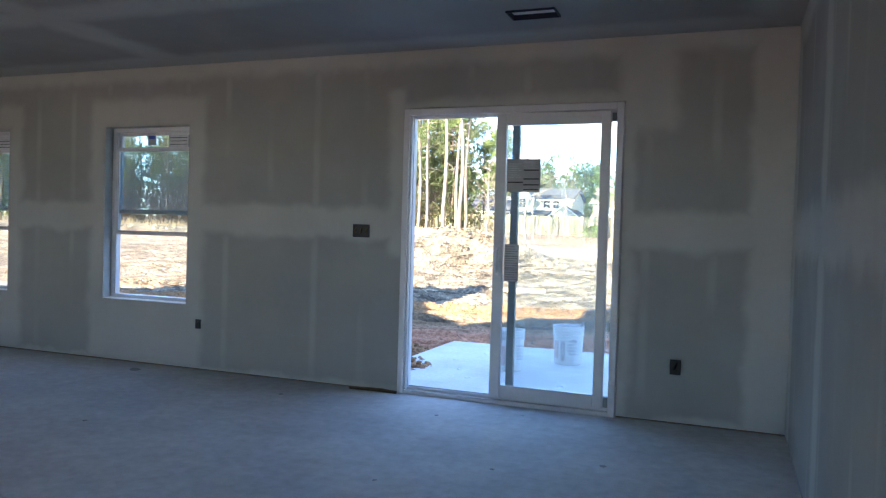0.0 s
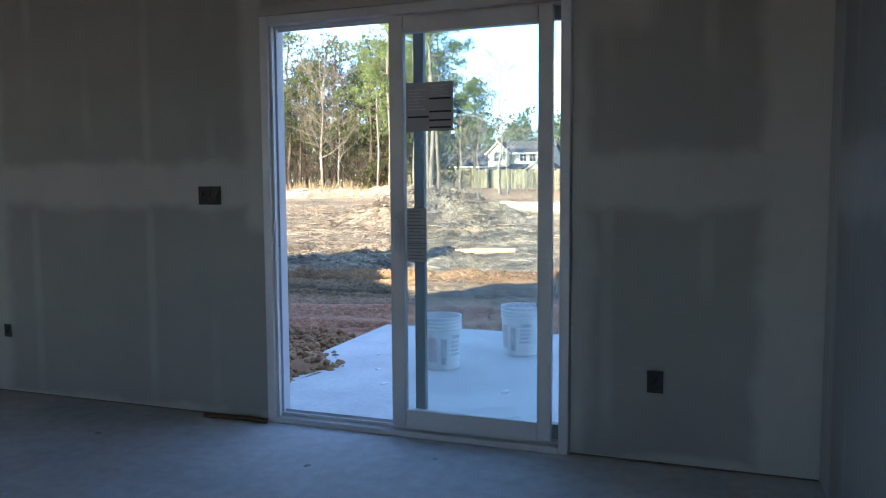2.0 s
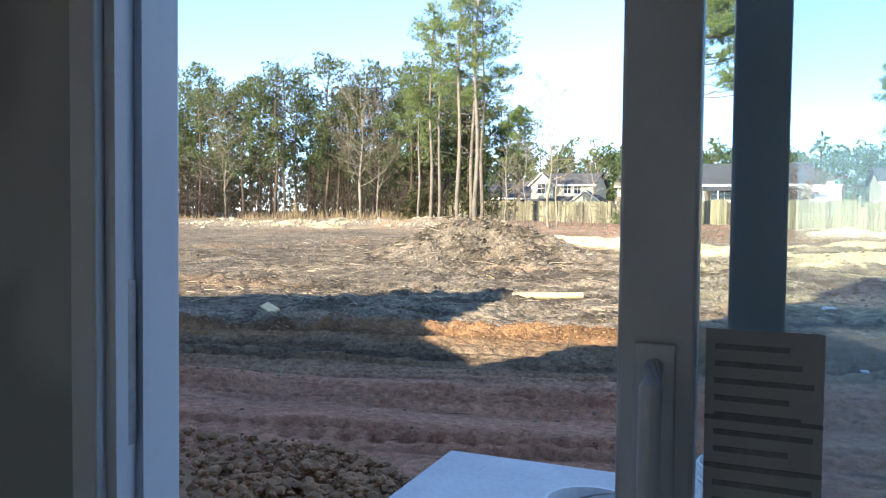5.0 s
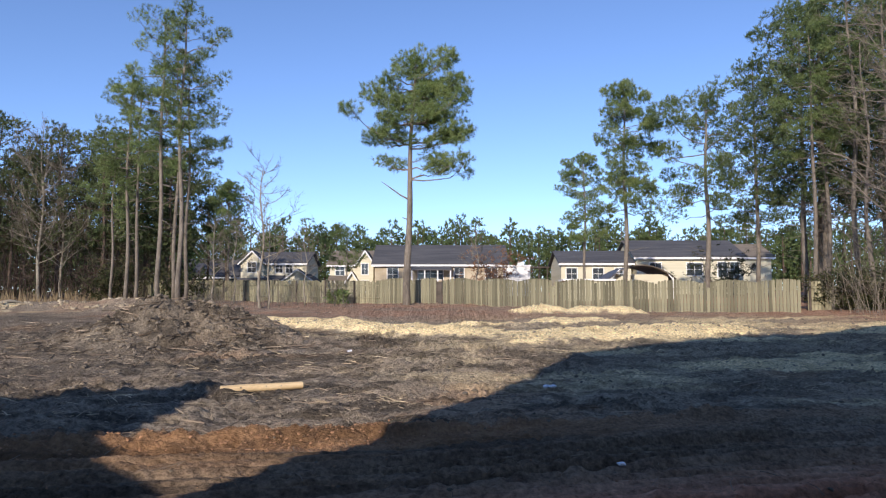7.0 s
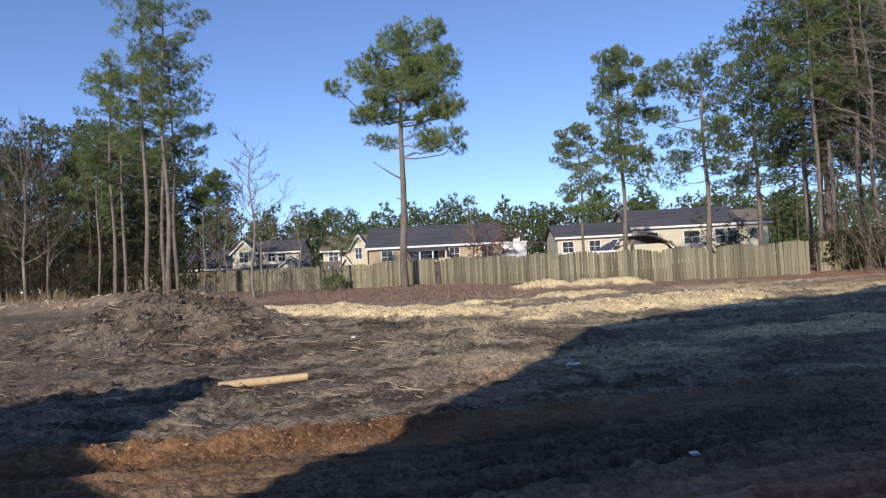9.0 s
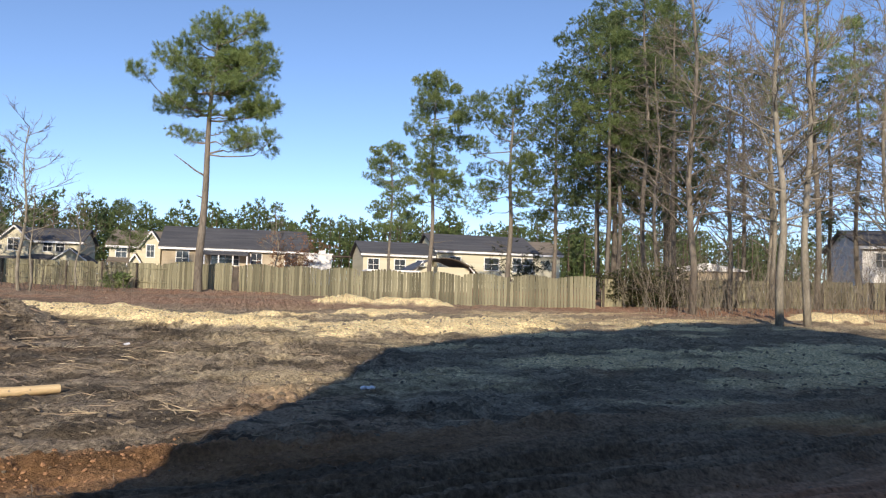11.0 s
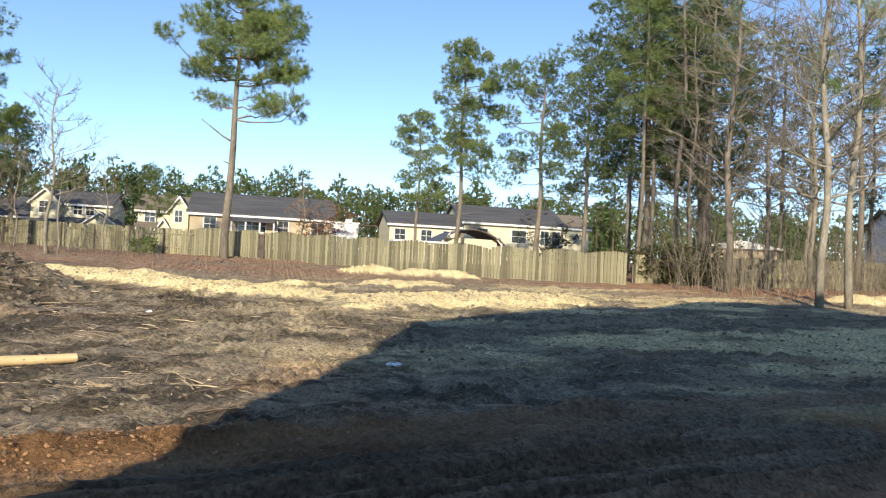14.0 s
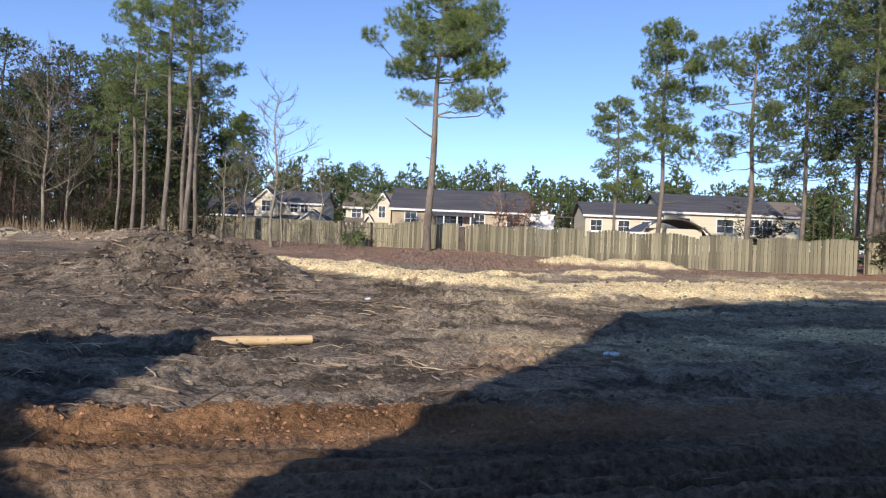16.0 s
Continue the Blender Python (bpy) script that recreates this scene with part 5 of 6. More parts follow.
def fence(line, high, label, scallop=0.1, seed=1, posts=False, ragged=0.0, single=False):
    rnd = random.Random(seed)
    ob = thing("fence", label, "fence", group="wooden fences")
    boards = Geo()
    s, spot = 0.0, []
    for (x0, y0), (x1, y1) in zip(line, line[1:]):
        L = math.hypot(x1 - x0, y1 - y0)
        n = int(L / 0.154)
        ux, uy = (x1 - x0) / L, (y1 - y0) / L
        for i in range(n):
            d = (i + 0.5) * L / n
            cx, cy = x0 + ux * d, y0 + uy * d
            z = float(np.interp(cy + 0.45 * max(0, cx - 12), PROFILE_Y, PROFILE_Z))
            u = ((s + d) % 2.44) / 2.44
            h = high + scallop * math.sin(math.pi * u) + rnd.uniform(-0.015, 0.015) - (rnd.uniform(0.05, 0.3) if rnd.random() < ragged else 0)
            o = rnd.uniform(-0.012, 0.012)
            if single:
                o_ = new("board", BOARD_MESH)
                o_.parent = ob
                o_.matrix_basis = pose(cx - uy * o, cy + ux * o, z - 0.12, 0, rnd.uniform(-0.5, 0.5), math.degrees(math.atan2(uy, ux)))
                o_.scale = (1, 1, h + 0.12)
                if (s + d) // 2.44 != (s + d - L / n) // 2.44:
                    spot.append((cx, cy, z, ux, uy))
                continue
            k = len(boards.v)
            hw, th = 0.069, 0.011
            for a, b in ((-hw, -th + o), (hw, -th + o), (hw, th + o), (-hw, th + o)):
                px, py = cx + ux * a - uy * b, cy + uy * a + ux * b
                lean = rnd.uniform(-0.004, 0.004)
                boards.v += [(px, py, z - 0.15), (px + lean, py, z + h)]
            for a, b, c, e in ((0, 2, 3, 1), (2, 4, 5, 3), (4, 6, 7, 5), (6, 0, 1, 7), (1, 3, 5, 7)):
                boards.f.append((k + a, k + b, k + c, k + e))
                boards.m.append(0)
            if (s + d) // 2.44 != (s + d - L / n) // 2.44:
                spot.append((cx, cy, z, ux, uy))
        for zr in (0.35, high - 0.3):
            for off in (0.05,):
                za = float(np.interp(y0 + 0.45 * max(0, x0 - 12), PROFILE_Y, PROFILE_Z))
                zb = float(np.interp(y1 + 0.45 * max(0, x1 - 12), PROFILE_Y, PROFILE_Z))
                sg = -1 if posts else 1
                rq = Geo()
                rq.tube([(x0 - sg * uy * off, y0 + sg * ux * off, za + zr), (x1 - sg * uy * off, y1 + sg * ux * off, zb + zr)], [0.035, 0.035], 4)
                part("rail", rq, M["fence"], ob)
        s += L
    if not single:
        tagged(part("boarding", boards, M["fence"], ob), kind="stuff")
    for cx, cy, z, ux, uy in spot:
        q = Geo()
        sg = -1 if posts else 1
        q.tube([(cx - sg * uy * 0.1, cy + sg * ux * 0.1, z - 0.3), (cx - sg * uy * 0.1, cy + sg * ux * 0.1, z + high - (0.02 if posts else 0.15))], [0.055, 0.055], 6)
        part("post", q, M["post"], ob)


fence([(-31, 69.5), (-20, 62), (-12.5, 56.6), (-5.0, 52.2)], 1.42, "weathered board fence with dark posts on its near side", 0.0, 2, True, 0.12)
fence([(-5.0, 52.2), (-1.5, 50.2)], 1.43, "pale weathered board fence with a gently scalloped top", 0.14, 3, single=True)
fence([(-1.1, 50.0), (5.2, 46.2), (10.5, 43.6), (15.9, 41.6)], 1.43, "pale weathered board fence with a gently scalloped top", 0.15, 4, False, 0.03, True)
fence([(16.6, 42.4), (27, 41.6), (39, 38.2), (56, 33.5)], 1.42, "old board fence behind the bare trees", 0.0, 5, True, 0.15)


gp = thing("gate_post", "dark weathered gate panel in the gap of the fence", "gate", at=(-1.3, 50.1, 1.0), turn=-30)
q = Geo()
q.box(-0.17, 0.17, -0.03, 0.03, -0.2, 1.42)
part("panel", q, M["post"], gp)
q = Geo()
q.box(-0.19, -0.13, -0.06, -0.03, -0.2, 1.5)
part("post", q, M["post"], gp)


# ---------------------------------------------------------------- houses
def house_window(parent, x, y, z, w, h, side="y"):
    q = ring(x - w / 2 - 0.08, x + w / 2 + 0.08, z - 0.08, z + h + 0.08, y - 0.05, y + 0.02, 0.08, 0.08, 0.08, 0.08)
    fr = part("window", q, M["trim"], parent)
    q = Geo()
    q.box(x - w / 2, x + w / 2, y - 0.02, y + 0.01, z, z + h)
    part("pane", q, M["pane"], fr)
    q = Geo()
    q.box(x - w / 2, x + w / 2, y - 0.035, y - 0.02, z + h / 2 - 0.02, z + h / 2 + 0.02)
    q.box(x - 0.015, x + 0.015, y - 0.033, y - 0.021, z, z + h)
    part("glazing_bar", q, M["trim"], fr)


def gable_roof(x0, x1, y0, y1, eave, ridge, over=0.35, thick=0.16):
    """Ridge along x."""
    q = Geo()
    ym = (y0 + y1) / 2
    sl = (ridge - eave) / (ym - y0)
    prof = [(y0 - over, eave - over * sl), (ym, ridge), (y1 + over, eave - over * sl), (y1 + over, eave - over * sl + thick), (ym, ridge + thick), (y0 - over, eave - over * sl + thick)]
    k = len(q.v)
    q.v += [(x0 - over, y, z) for y, z in prof] + [(x1 + over, y, z) for y, z in prof]
    q.f += [tuple(k + i for i in (0, 1, 4, 5)), tuple(k + i for i in (1, 2, 3, 4)), tuple(k + 6 + i for i in (5, 4, 1, 0)), tuple(k + 6 + i for i in (4, 3, 2, 1))]
    for i in range(6):
        j = (i + 1) % 6
        q.f.append((k + i, k + 6 + i, k + 6 + j, k + j))
    q.m += [0] * 10
    return q


def front_gable(x0, x1, y0, y1, eave, ridge, over=0.3, thick=0.14):
    """Ridge along y, so that the gable looks towards -y."""
    q = Geo()
    xm = (x0 + x1) / 2
    sl = (ridge - eave) / (xm - x0)
    q.prism([(x0 - over, eave - over * sl), (xm, ridge), (x1 + over, eave - over * sl), (x1 + over, eave - over * sl + thick), (xm, ridge + thick), (x0 - over, eave - over * sl + thick)], y0 - over, y1)
    return q


def house(name, label, x, y, turn, w, d, base, eave, ridge, wall, roof, wins=(), gables=(), lows=()):
    """w along x, d along y; wins: (x, z, w, h); gables: (x0, x1, proud, eave, ridge); lows: porch roofs (x0, x1, depth, z)."""
    ob = thing(name, label, "house", group="houses behind the fence", at=(x, y, 0), turn=turn)
    q = Geo()
    q.box(-w / 2, w / 2, 0, d, base, eave)
    k = len(q.v)
    for xx in (-w / 2, w / 2):
        q.v += [(xx, 0, eave), (xx, d, eave), (xx, d / 2, ridge)]
    q.f += [(k, k + 2, k + 1), (k + 3, k + 4, k + 5)]
    q.m += [0, 0]
    part("wall", q, M[wall], ob)
    part("roof", gable_roof(-w / 2, w / 2, 0, d, eave, ridge), M[roof], ob)
    q = Geo()
    q.box(-w / 2 - .3, w / 2 + .3, -0.40, -0.34, eave - 0.30, eave - 0.10)
    part("fascia", q, M["trim"], ob)
    for a, b, proud, e, r in gables:
        q = Geo()
        q.prism([(a, base), (a, e), ((a + b) / 2, r), (b, e), (b, base)], -proud, 1.0)
        part("gable_wall", q, M[wall], ob)
        part("gable_roof", front_gable(a, b, -proud, d / 2, e, r), M[roof], ob)
        q = Geo()
        xm = (a + b) / 2
        q.tube([(a - .3, -proud - .32, e - .3 * (r - e) / (xm - a)), (xm, -proud - .32, r)], [0.09, 0.09], 4)
        q.tube([(b + .3, -proud - .32, e - .3 * (r - e) / (xm - a)), (xm, -proud - .32, r)], [0.09, 0.09], 4)
        part("rake_trim", q, M["trim"], ob)
    for a, b, dep, z in lows:
        q = Geo()
        k = len(q.v)
        q.v += [(a, -dep, z - 0.5), (b, -dep, z - 0.5), (b, 0, z), (a, 0, z), (a, -dep, z - 0.62), (b, -dep, z - 0.62), (b, 0, z - 0.12), (a, 0, z - 0.12)]
        q.f += [(k, k + 1, k + 2, k + 3), (k + 7, k + 6, k + 5, k + 4), (k, k + 4, k + 5, k + 1), (k + 3, k + 2, k + 6, k + 7), (k, k + 3, k + 7, k + 4), (k + 1, k + 5, k + 6, k + 2)]
        q.m += [0] * 6
        pr = part("porch_roof", q, M[roof], ob)
        for i in range(4):
            xx = a + 0.1 + (b - a - 0.2) * i / 3
            q = Geo()
            q.tube([(xx, -dep + .1, base), (xx, -dep + .1, z - 0.6)], [0.08, 0.08], 6)
            part("porch_post", q, M["trim"], ob)
    for xx, z, ww, hh, yy in wins:
        house_window(ob, xx, yy, z, ww, hh)
    return ob


house("house", "cream two-storey house with a front gable and grey roof", -21.7, 95, 0, 7.6, 8, 1.9, 5.9, 7.3, "cream", "shingle",
      wins=((-2.4, 4.7, 1.0, 1.2, -1.0), (0.6, 4.7, 0.8, 1.1, 0), (1.8, 4.7, 0.8, 1.1, 0), (0.9, 2.6, 1.2, 1.3, 0)),
      gables=((-3.7, -1.0, 1.0, 5.9, 7.2), (1.6, 4.6, 1.4, 3.9, 5.0)), lows=((-4.0, 1.3, 1.6, 4.4),))
house("house", "grey-roofed low house beyond the bare saplings", -30, 98, 8, 9, 9, 2.0, 4.4, 6.6, "tan", "shingle", wins=((-2, 2.9, 1.2, 1.2, 0), (2, 2.9, 1.2, 1.2, 0)))
house("house", "cream two-storey house with a brown shingled roof", -11.8, 90, 0, 4.9, 8, 1.9, 5.45, 7.1, "cream", "brownshingle",
      wins=((-1.3, 4.2, 1.0, 1.1, 0), (1.55, 4.3, 0.7, 1.2, -0.6), (1.55, 2.4, 0.7, 1.2, -0.6)), gables=((0.7, 2.5, 0.6, 5.6, 6.9), (-0.4, 0.8, 1.2, 3.6, 4.5)), lows=((-2.5, -0.2, 1.3, 4.2),))
house("house", "long low tan house with a wide grey roof", -1.8, 85, 0, 13.8, 10, 1.9, 5.25, 7.45, "tan", "shingle",
      wins=((-5.0, 3.5, 1.1, 1.3, 0), (-1.0, 3.6, 2.6, 1.2, 0), (2.0, 3.5, 1.0, 1.3, 0), (5.4, 3.5, 1.2, 1.3, 0)), lows=((-3.0, 1.2, 1.6, 5.1),))
house("house", "long cream house with a dark shingled roof", 24.4, 85, 0, 11.2, 10, 1.9, 6.0, 7.95, "cream", "shingle",
      wins=((-3.6, 4.0, 1.2, 1.3, 0), (0.5, 4.0, 1.6, 1.3, 0), (3.4, 3.9, 0.9, 1.5, 0), (4.7, 3.9, 0.9, 1.5, 0)))
house("house", "low cream house wing with a dark shingled roof", 14.7, 85.5, 0, 7.4, 8, 1.9, 5.4, 6.75, "cream", "shingle",
      wins=((-2.6, 3.6, 1.1, 1.2, 0), (0.2, 3.6, 1.1, 1.2, 0), (2.4, 3.6, 0.8, 1.2, 0)))
house("house", "cream gabled house end beyond the long house", 33.2, 92, 0, 5.4, 8, 1.9, 6.4, 8.0, "cream", "brownshingle", wins=((-1.2, 4.0, 1.0, 1.3, 0),))
house("house", "white house with a dark roof behind the bare trees", 44.6, 51.2, -27, 5.4, 9, 1.3, 5.6, 6.9, "white", "shingle",
      wins=((-1.4, 4.0, 0.8, 1.0, 0), (1.3, 4.0, 0.8, 1.0, 0)))
house("house", "low cream house behind the bare trees", 57, 56, -35, 8, 8, 1.3, 4.3, 5.6, "cream", "shingle", wins=((-1.5, 2.6, 0.9, 1.1, 0), (1.5, 2.6, 0.9, 1.1, 0)))
house("house", "grey-roofed low house at the end of the fence", 72, 59, -35, 12, 10, 1.5, 4.4, 6.9, "tan", "shingle", wins=((-2, 2.8, 1.0, 1.2, 0), (2, 2.8, 1.0, 1.2, 0)))

# white shed with a dark lean-to
shed = thing("garden_shed", "white box shed with a dark lean-to frame", "shed", at=(5.9, 80, 0))
q = Geo()
q.box(-1.25, 1.25, 0, 2.2, 1.7, 4.75)
part("body", q, M["white"], shed)
q = Geo()
q.box(-1.35, 1.35, -0.1, 2.3, 4.75, 4.86)
part("roof", q, M["trim"], shed)
q = Geo()
q.box(0.1, 0.7, 0.6, 1.2, 4.86, 5.2)
part("vent_box", q, M["trim"], shed)
q = Geo()
for xx in (1.5, 2.2, 2.95):
    q.tube([(xx, 0.1, 1.7), (xx, 0.1, 4.6)], [0.06, 0.06], 4)
q.box(1.25, 3.1, 0, 2.2, 4.6, 4.72)
part("lean_to", q, M["post"], shed, "dark lean-to frame")

# carport
port = thing("carport", "tan carport with an arched brown metal roof", "carport", at=(13.6, 62, 0))
q = Geo()
n = 14
arch = [(-2.5 + 5.0 * i / n, 2.95 + 1.05 * math.sin(math.pi * i / n) ** 0.8) for i in range(n + 1)]
q.prism(arch + [(x_, z_ - 0.07) for x_, z_ in reversed(arch)], -0.2, 5)
part("roof", q, M["metalroof"], port, smooth=False)
q = Geo()
q.box(-2.1, 2.1, 0.6, 0.7, 1.4, 3.3)
part("body", q, M["cream"], port)
for xx in (-2.3, 2.3):
    q = Geo()
    q.tube([(xx, 0, 1.3), (xx, 0, 3.1)], [0.06, 0.06], 4)
    q.tube([(xx, 0, 2.9), (xx * 0.72, 0, 3.65)], [0.05, 0.05], 4)
    part("post", q, M["trim"], port)
low = thing("low_shed", "low flat white shed roof beyond the fence", "shed", at=(9.3, 60, 0))
q = Geo()
q.box(-1.7, 1.7, 0, 2, 1.3, 2.75)
part("body", q, M["cream"], low)
q = Geo()
q.box(-1.9, 1.9, -0.2, 2.2, 2.75, 2.87)
part("roof", q, M["trim"], low)
low = thing("low_shed", "low grey metal-roofed shed behind the bare trees", "shed", at=(28.4, 51, 0), turn=-28)
q = Geo()
q.box(-2.2, 2.2, 0, 3, 1.2, 3.2)
part("body", q, M["tan"], low)
q = Geo()
q.prism([(-2.5, 3.2), (-2.5, 3.28), (0, 3.75), (2.5, 3.28), (2.5, 3.2)], -0.3, 3.3)
part("roof", q, M["trim"], low)


# ---------------------------------------------------------------- loose things on the ground
def clods(name, label, spots, seed, count, mat, small, large, sink=0.35):
    rnd = random.Random(seed)
    xs, ys, ss = [], [], []
    while len(xs) < count:
        p = spots(rnd)
        if p is None:
            continue
        xs.append(p[0])
        ys.append(p[1])
        ss.append(small + (large - small) * rnd.random() ** 3)
    zs = rough_ground(np.array(xs), np.array(ys))
    q = Geo()
    for x, y, z, s in zip(xs, ys, zs, ss):
        q.lump((x, y, z + s * (0.5 - sink)), s, rnd)
    return tagged(part(name, q, M[mat]), label, "soil", kind="stuff")


# heap of clay clods against the slab, two or three layers deep
def clay_heap():
    rnd = random.Random(13)
    q = Geo()
    for i in range(4200):
        y = rnd.uniform(5.35, 8.2)
        edge = -1.18 - 0.14 * (y - 5.4) + 0.10 * math.sin(y * 5.1) + 0.06 * math.sin(y * 13)
        if y > 7.2:
            edge -= 0.28 * (y - 7.2)
        x = edge - abs(rnd.gauss(0, 0.9)) - 0.02
        if x < -5:
            continue
        back = edge - x
        top = -0.06 + 0.10 * min(1.0, back / 0.35) - 0.06 * max(0, back - 0.8) - 0.10 * max(0, (y - 6.5))
        s = 0.009 + 0.040 * rnd.random() ** 2.6
        q.lump((x, y, top - 0.05 + rnd.uniform(-0.06, 0.04)), s, rnd, 0.8)
    tagged(part("clay_clods", q, M["clod"]), "heap of crumbled red clay against the patio slab", "soil", kind="stuff")
    q = Geo()
    n, m_ = 40, 34
    for j in range(m_ + 1):
        y = 5.17 + (8.7 - 5.17) * j / m_
        edge = -1.20 - 0.14 * (y - 5.4) - (0.28 * (y - 7.2) if y > 7.2 else 0) + 0.08 * math.sin(y * 5.1)
        for i in range(n + 1):
            back = 4.2 * (i / n) ** 1.6
            z = -0.068 + 0.09 * min(1.0, back / 0.35) - 0.07 * max(0, back - 0.8) - 0.16 * max(0, y - 6.5) - 0.5 * max(0, y - 7.6) + 0.07 * (float(vnoise(np.array([i * 0.9]), np.array([j * 0.9]), 4)[0]) - 0.5)
            q.v.append((edge - back, y, max(z, -0.45) - 0.012))
    for j in range(m_):
        for i in range(n):
            a = j * (n + 1) + i
            q.f.append((a, a + n + 1, a + n + 2, a + 1))
            q.m.append(0)
    tagged(part("clay_bank", q, M["clod"], smooth=True), "bank of red clay against the patio slab", "soil", kind="structure")


clay_heap()
ruts = lambda r: (lambda x, y: (x, y) if 8.4 < y - 0.0 < 16 + 0.3 * min(9, max(-14, x)) else None)(r.uniform(-12, 11), r.uniform(8.4, 19))
clods("clay_clods", "small red clay clods in the wheel ruts", ruts, 21, 2600, "clod", 0.005, 0.018, 0.6)
clods("clay_clods", "crumbled orange clay along the scraped ridge", lambda r: (lambda x: (x, 15.85 - 0.22 * max(0, -5 - x) + 0.3 * max(-14, min(9, x)) + r.gauss(0, 0.32)))(r.uniform(-9, 0.3)), 22, 1700, "clod", 0.008, 0.03, 0.55)
clods("soil_clods", "grey soil clods on the scraped ground", lambda r: (lambda x, y: (x, y) if y > 16.6 + 0.3 * max(-14, min(9, x)) else None)(r.uniform(-20, 20), 15 + 22 * r.random() ** 1.4), 23, 7000, "soilclod", 0.010, 0.07, 0.55)
clods("soil_clods", "dark soil clods along the shaded wheel ruts", lambda r: (lambda x, y: (x, y) if 8.6 < y < 18.5 + 0.3 * min(9, x) else None)(r.uniform(-6, 12), 8.6 + 12 * r.random()), 28, 900, "soilclod", 0.008, 0.03, 0.6)
clods("soil_clods", "root-bound grey soil clods on the heaps", lambda r: (r.gauss(-8.6, 1.9), r.gauss(28.0, 1.2)), 24, 1500, "soilclod", 0.02, 0.10, 0.5)
clods("soil_clods", "root-bound grey soil clods on the heap beside the wood", lambda r: (r.gauss(17.8, 2.4), r.gauss(17.6, 2.0)), 25, 1500, "soilclod", 0.03, 0.15)
clods("sand_lumps", "lumps of pale sand and stone before the wood", lambda r: (lambda x: (x, 44 + 0.25 * (x + 25) + r.gauss(0, 1.2)))(r.uniform(-42, -16)), 26, 900, "sandclod", 0.03, 0.2, 0.5)
clods("sand_lumps", "lumps of pale sand on the levelled ground", lambda r: (r.uniform(-8, 13), r.uniform(29, 44)), 27, 200, "sandclod", 0.02, 0.07)


def litter(name, label, spots, seed, count, short, long, thick, mat="stick"):
    rnd = random.Random(seed)
    pl = [p for p in (spots(rnd) for i in range(count * 2)) if p][:count]
    zs = rough_ground(np.array([p[0] for p in pl]), np.array([p[1] for p in pl]))
    q = Geo()
    for (x, y), z in zip(pl, zs):
        L = short + (long - short) * rnd.random() ** 2.5
        a, t = rnd.uniform(0, 3.14), rnd.uniform(-0.12, 0.25)
        d = Vector((math.cos(a), math.sin(a), t))
        p = Vector((x, y, z + 0.012))
        r = thick * rnd.uniform(0.4, 1.3) * (0.5 + 0.5 * L / long)
        q.tube([p - d * L / 2, p + Vector((rnd.gauss(0, L * .06), rnd.gauss(0, L * .06), 0.01)), p + d * L / 2], [r, r, r * 0.5], 3)
    return tagged(part(name, q, M[mat]), label, "debris", kind="stuff")


litter("sticks", "broken sticks and roots on the scraped soil", lambda r: (lambda x, y: (x, y) if y > 16.2 + 0.3 * max(-14, min(9, x)) else None)(r.uniform(-19, 14), 15 + 21 * r.random() ** 1.3), 33, 3600, 0.06, 0.7, 0.010)
litter("sticks", "roots and broken branches on the soil heaps", lambda r: (r.gauss(-8.6, 2.1), r.gauss(27.7, 1.2)), 34, 240, 0.3, 1.6, 0.020)
litter("sticks", "roots and broken branches on the heap beside the wood", lambda r: (r.gauss(17.6, 2.3), r.gauss(17.6, 1.9)), 35, 300, 0.4, 2.2, 0.045)
litter("straw", "pale straw and splinters strewn on the scraped soil", lambda r: (lambda x, y: (x, y) if y > 16.2 + 0.3 * max(-14, min(9, x)) and float(vnoise(np.array([x * 0.35]), np.array([y * 0.7]), 6)[0]) > r.uniform(0.3, 0.7) else None)(r.uniform(-17, 14), 15 + 20 * r.random() ** 1.3), 37, 4200, 0.05, 0.45, 0.007, "straw")
litter("sticks", "straw and twigs on the clay", ruts, 36, 500, 0.05, 0.4, 0.006)

# peeled timber, plank, bag
log = thing("timber_post", "pale peeled timber post lying on bare soil", "timber", at=(-4.1, 19.9, sum(lay(-4.1 + 0.7 * k, 19.9 + 0.39 * k) for k in (-1, -0.5, 0, 0.5, 1)) / 5 + 0.055), turn=29)
q = Geo()
q.tube([(-0.76, 0, 0), (-0.3, 0.012, 0.004), (0.2, -0.006, 0.0), (0.76, 0.004, 0.006)], [0.070, 0.074, 0.072, 0.068], 20)
part("shaft", q, M["timber"], log)
q = Geo()
for xx in (-0.42, 0.05, 0.33):
    q.tube([(xx, -0.066, 0.02), (xx + .01, -0.078, 0.03)], [0.015, 0.010], 6)
part("knots", q, M["stick"], log)
plank = thing("plank_offcut", "short pale plank offcut lying on the soil", "plank", at=(-7.3, 14.45, lay(-7.3, 14.45) + 0.06), turn=-35)
q = Geo()
q.box(-0.28, 0.28, -0.07, 0.07, -0.02, 0.02)
part("board", q, M["timber"], plank, bevel=0.004).rotation_euler = (0.5, 0.1, 0)
bag = thing("plastic_bag", "crumpled white plastic bag on dark soil", "bag", at=(1.3, 20.4, lay(1.3, 20.4)))
q = Geo()
rb = random.Random(3)
for i in range(5):
    q.lump((rb.gauss(0, 0.04), rb.gauss(0, 0.03), 0.04), 0.06, rb, 0.7)
part("film", q, M["plastic"], bag)
for x, y, s in ((-3.3, 26.0, 0.08), (-6.2, 24.6, 0.06), (1.0, 13.0, 0.05), (6.2, 34.5, 0.14)):
    scrap = thing("paper_scrap", "scrap of white litter on bare ground", "litter", group="scraps of litter", at=(x, y, lay(x, y)))
    q = Geo()
    q.lump((0, 0, s * 0.3), s, rb, 0.5)
    part("sheet", q, M["plastic"], scrap)
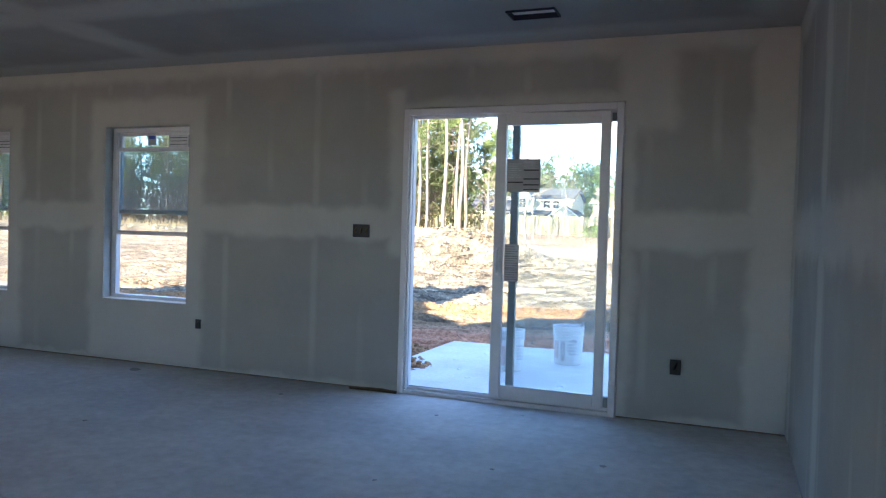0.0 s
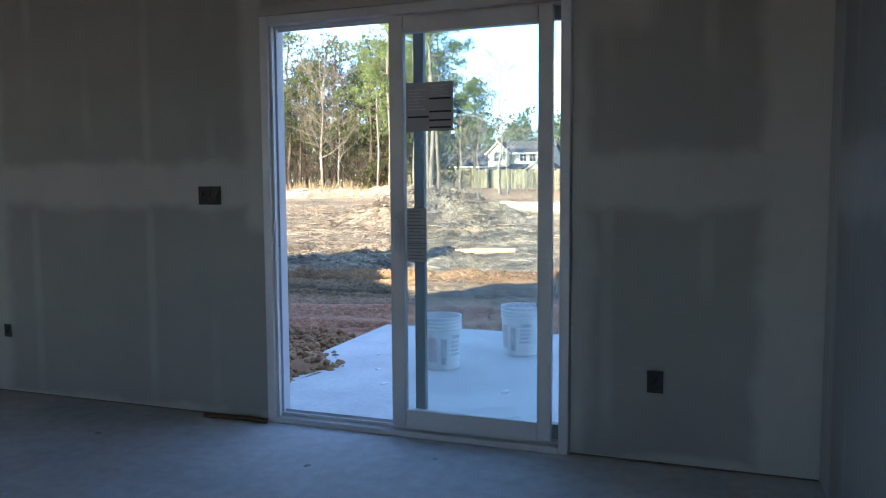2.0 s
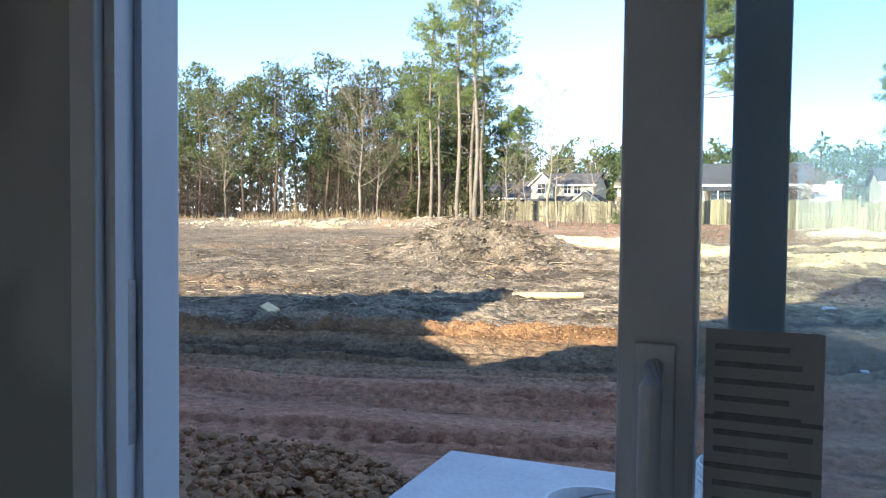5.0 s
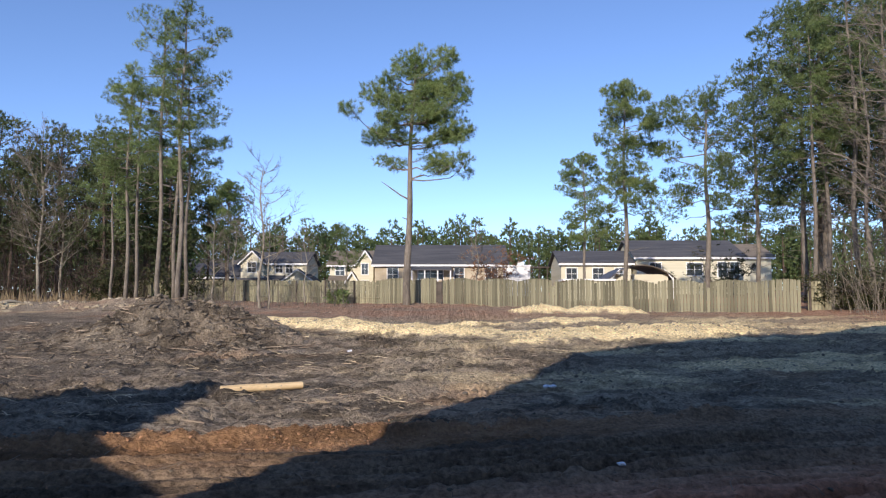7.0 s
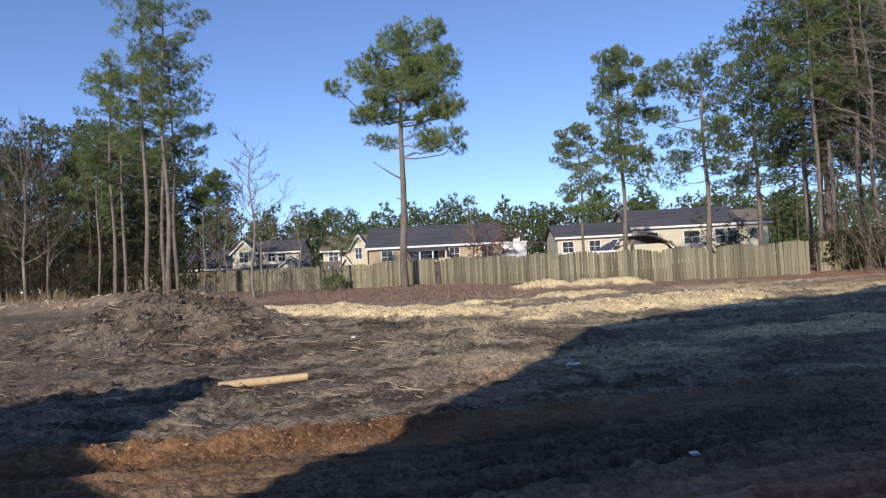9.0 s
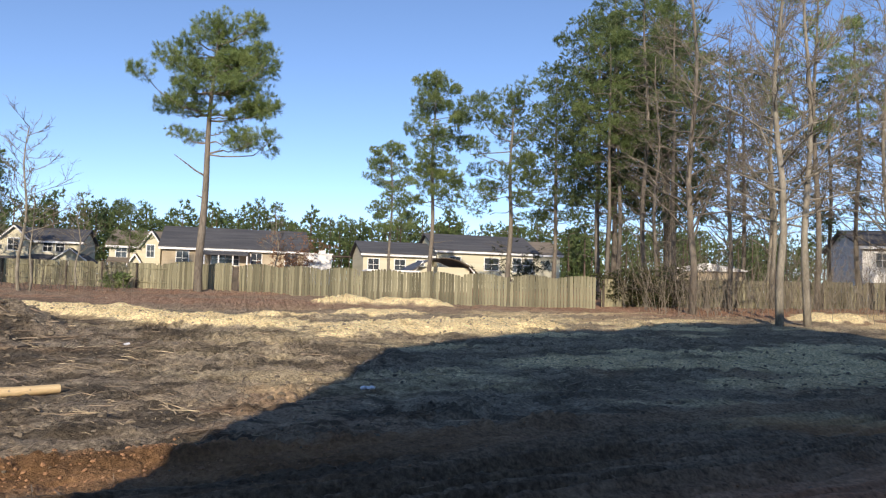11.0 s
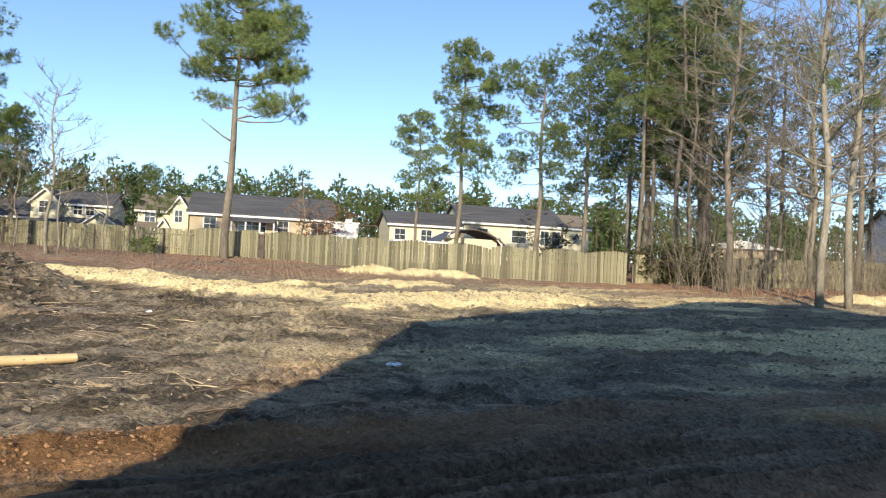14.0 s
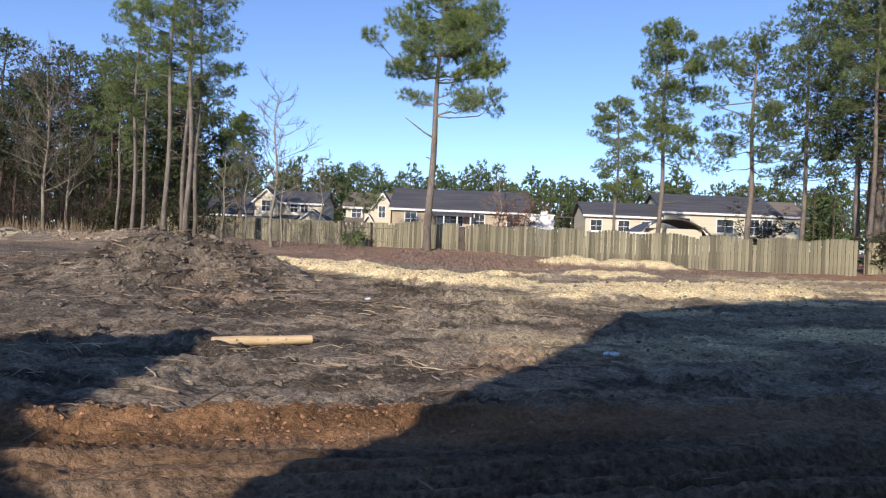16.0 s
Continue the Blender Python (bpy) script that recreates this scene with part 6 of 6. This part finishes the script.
for x, y, s, tn in ((-24.5, 46.2, 1.0, 20), (-31, 42.8, 0.5, 70), (-19.5, 46.6, 0.6, 10)):
    rock = thing("concrete_slab_chunk", "pale broken slab on the scraped rim", "rubble", group="pale rubble", at=(x, y, lay(x, y) + 0.05), turn=tn)
    q = Geo()
    q.lump((0, 0, 0.08), s, rb, 0.3)
    part("chunk", q, M["sandclod"], rock)

# puddle
q = Geo()
n = 40
ring_ = []
for i in range(n):
    a = 2 * math.pi * i / n
    k = 1 + 0.22 * math.sin(3 * a + 1) + 0.12 * math.sin(7 * a)
    ring_.append((-13.5 + 3.2 * k * math.cos(a), 16.6 + 0.9 * k * math.sin(a) + 0.1 * 3.2 * math.cos(a)))
zz = -0.415
q.v = [(a, b, zz) for a, b in ring_]
q.f, q.m = [tuple(range(n))], [0]
tagged(part("puddle", q, M["water"]), "shallow puddle of muddy water", "water", kind="structure")


# ---------------------------------------------------------------- buckets on the patio
def bucket(x, y, label, turn, filled):
    top = -0.065
    b = thing("bucket", label, "bucket", group="buckets on the patio", at=(x, y, top), turn=turn)
    q = Geo()
    prof = [(0.0, 0.004), (0.128, 0.004), (0.132, 0.012), (0.143, 0.275)]
    for z in (0.285, 0.312, 0.338):
        prof += [(0.1435, z - 0.004), (0.153, z), (0.153, z + 0.006), (0.144, z + 0.010)]
    prof += [(0.146, 0.362), (0.152, 0.365), (0.152, 0.372), (0.141, 0.372), (0.138, 0.28), (0.126, 0.02), (0.0, 0.016)]
    q.lathe(prof, 0, 0, 32)
    part("body", q, M["bucket"], b, smooth=False)
    q = Geo()
    q.tube([(0.153 * math.cos(a), 0.153 * math.sin(a) - 0.012, 0.335 - 0.14 * math.sin(a) * 0.9) for a in [math.pi + math.pi * i / 12 for i in range(13)]], [0.003] * 13, 5)
    part("bail_handle", q, M["steel"], b, "thin wire handle")

    def wrap(a0, a1, z0, z1, mat, name, lab=""):
        w = Geo()
        n_ = 10
        for i in range(n_ + 1):
            a = a0 + (a1 - a0) * i / n_
            for z in (z0, z1):
                r = 0.1335 + (z - 0.012) * 0.042 + 0.0012
                w.v.append((r * math.cos(a), r * math.sin(a), z))
        for i in range(n_):
            w.f.append((2 * i, 2 * i + 2, 2 * i + 3, 2 * i + 1))
            w.m.append(0)
        part(name, w, M[mat], b, lab, smooth=True)

    wrap(-2.45, -1.95, 0.06, 0.235, "labelred", "label_panel", "faded red label panel")
    wrap(-1.75, -1.45, 0.05, 0.225, "label", "label_panel", "faded grey label panel")
    wrap(-1.68, -1.52, 0.045, 0.10, "label", "label_mark", "small grey printed square")
    wrap(-1.655, -1.545, 0.052, 0.093, "paper", "label_mark")
    for i in range(5):
        wrap(-1.2, -0.62 - 0.08 * (i % 2), 0.225 - 0.03 * i, 0.24 - 0.03 * i + (0.01 if i == 0 else 0), "label", "print_bar", "printed bar")
    if filled:
        q = Geo()
        rb2 = random.Random(5)
        for i in range(6):
            q.lump((rb2.gauss(0, 0.05), rb2.gauss(0, 0.05), 0.34), 0.06, rb2, 0.8)
        part("rag", q, M["label"], b, "crumpled grey rag")
        q = Geo()
        q.tube([(0.08, 0.05, 0.2), (0.125, 0.06, 0.41)], [0.012, 0.012], 8)
        part("tool_handle", q, M["steel"], b, "steel tool handle")


bucket(-0.555, 6.66, "white plastic bucket with faded labels standing on the patio", 30, False)
bucket(-0.125, 7.27, "white plastic bucket filled with tools standing on the patio", -8, True)

# scraps on the slab and floor
rs = random.Random(8)
for x, y, s in ((0.05, 6.15, 0.045), (-0.95, 6.45, 0.03), (-0.75, 6.1, 0.03), (-1.15, 6.9, 0.025), (0.35, 5.75, 0.03), (-0.45, 5.9, 0.02), (-0.05, 6.45, 0.014), (-1.0, 7.4, 0.02)):
    c = thing("plaster_crumb", "small crumb of white plaster on the patio", "debris", group="crumbs on the patio", at=(x, y, -0.065), turn=rs.uniform(0, 360))
    q = Geo()
    q.lump((0, 0, s * 0.12), s, rs, 0.25)
    part("chip", q, M["plastic"], c)
board = thing("wallboard_offcut", "thin wallboard offcut lying on the patio", "offcut", at=(-0.02, 5.62, -0.065), turn=24)
q = Geo()
q.box(-0.27, 0.27, -0.10, 0.10, 0, 0.013)
part("sheet", q, M["patio"], board)
for x, y, s in ((0.75, 3.9, 0.022), (0.25, 3.6, 0.015), (-0.4, 4.5, 0.018), (-1.6, 4.55, 0.02), (-3.1, 4.75, 0.05), (-0.2, 3.2, 0.012), (-2.2, 3.4, 0.015), (0.1, 4.75, 0.015)):
    c = thing("plaster_crumb", "small crumb of plaster on the concrete floor", "debris", group="crumbs on the floor", at=(x, y, 0), turn=rs.uniform(0, 360))
    q = Geo()
    q.lump((0, 0, s * 0.10), s, rs, 0.22)
    part("chip", q, M["paper"], c)
strip = thing("wood_strip", "dark offcut strip lying against the wall foot", "offcut", at=(-1.05, 4.95, 0))
q = Geo()
q.tube([(-0.22, 0, 0.012), (0.05, 0.012, 0.015), (0.16, 0.0, 0.01)], [0.012, 0.014, 0.008], 5)
part("strip", q, M["shadowgap"], strip)
stick_in = thing("wood_strip", "dark curled strip lying on the concrete floor", "offcut", at=(-1.35, 2.05, 0), turn=35)
q = Geo()
q.tube([(-0.12, 0, 0.01), (0.02, 0.01, 0.015), (0.12, -0.02, 0.01)], [0.01, 0.012, 0.006], 5)
part("strip", q, M["ink"], stick_in)
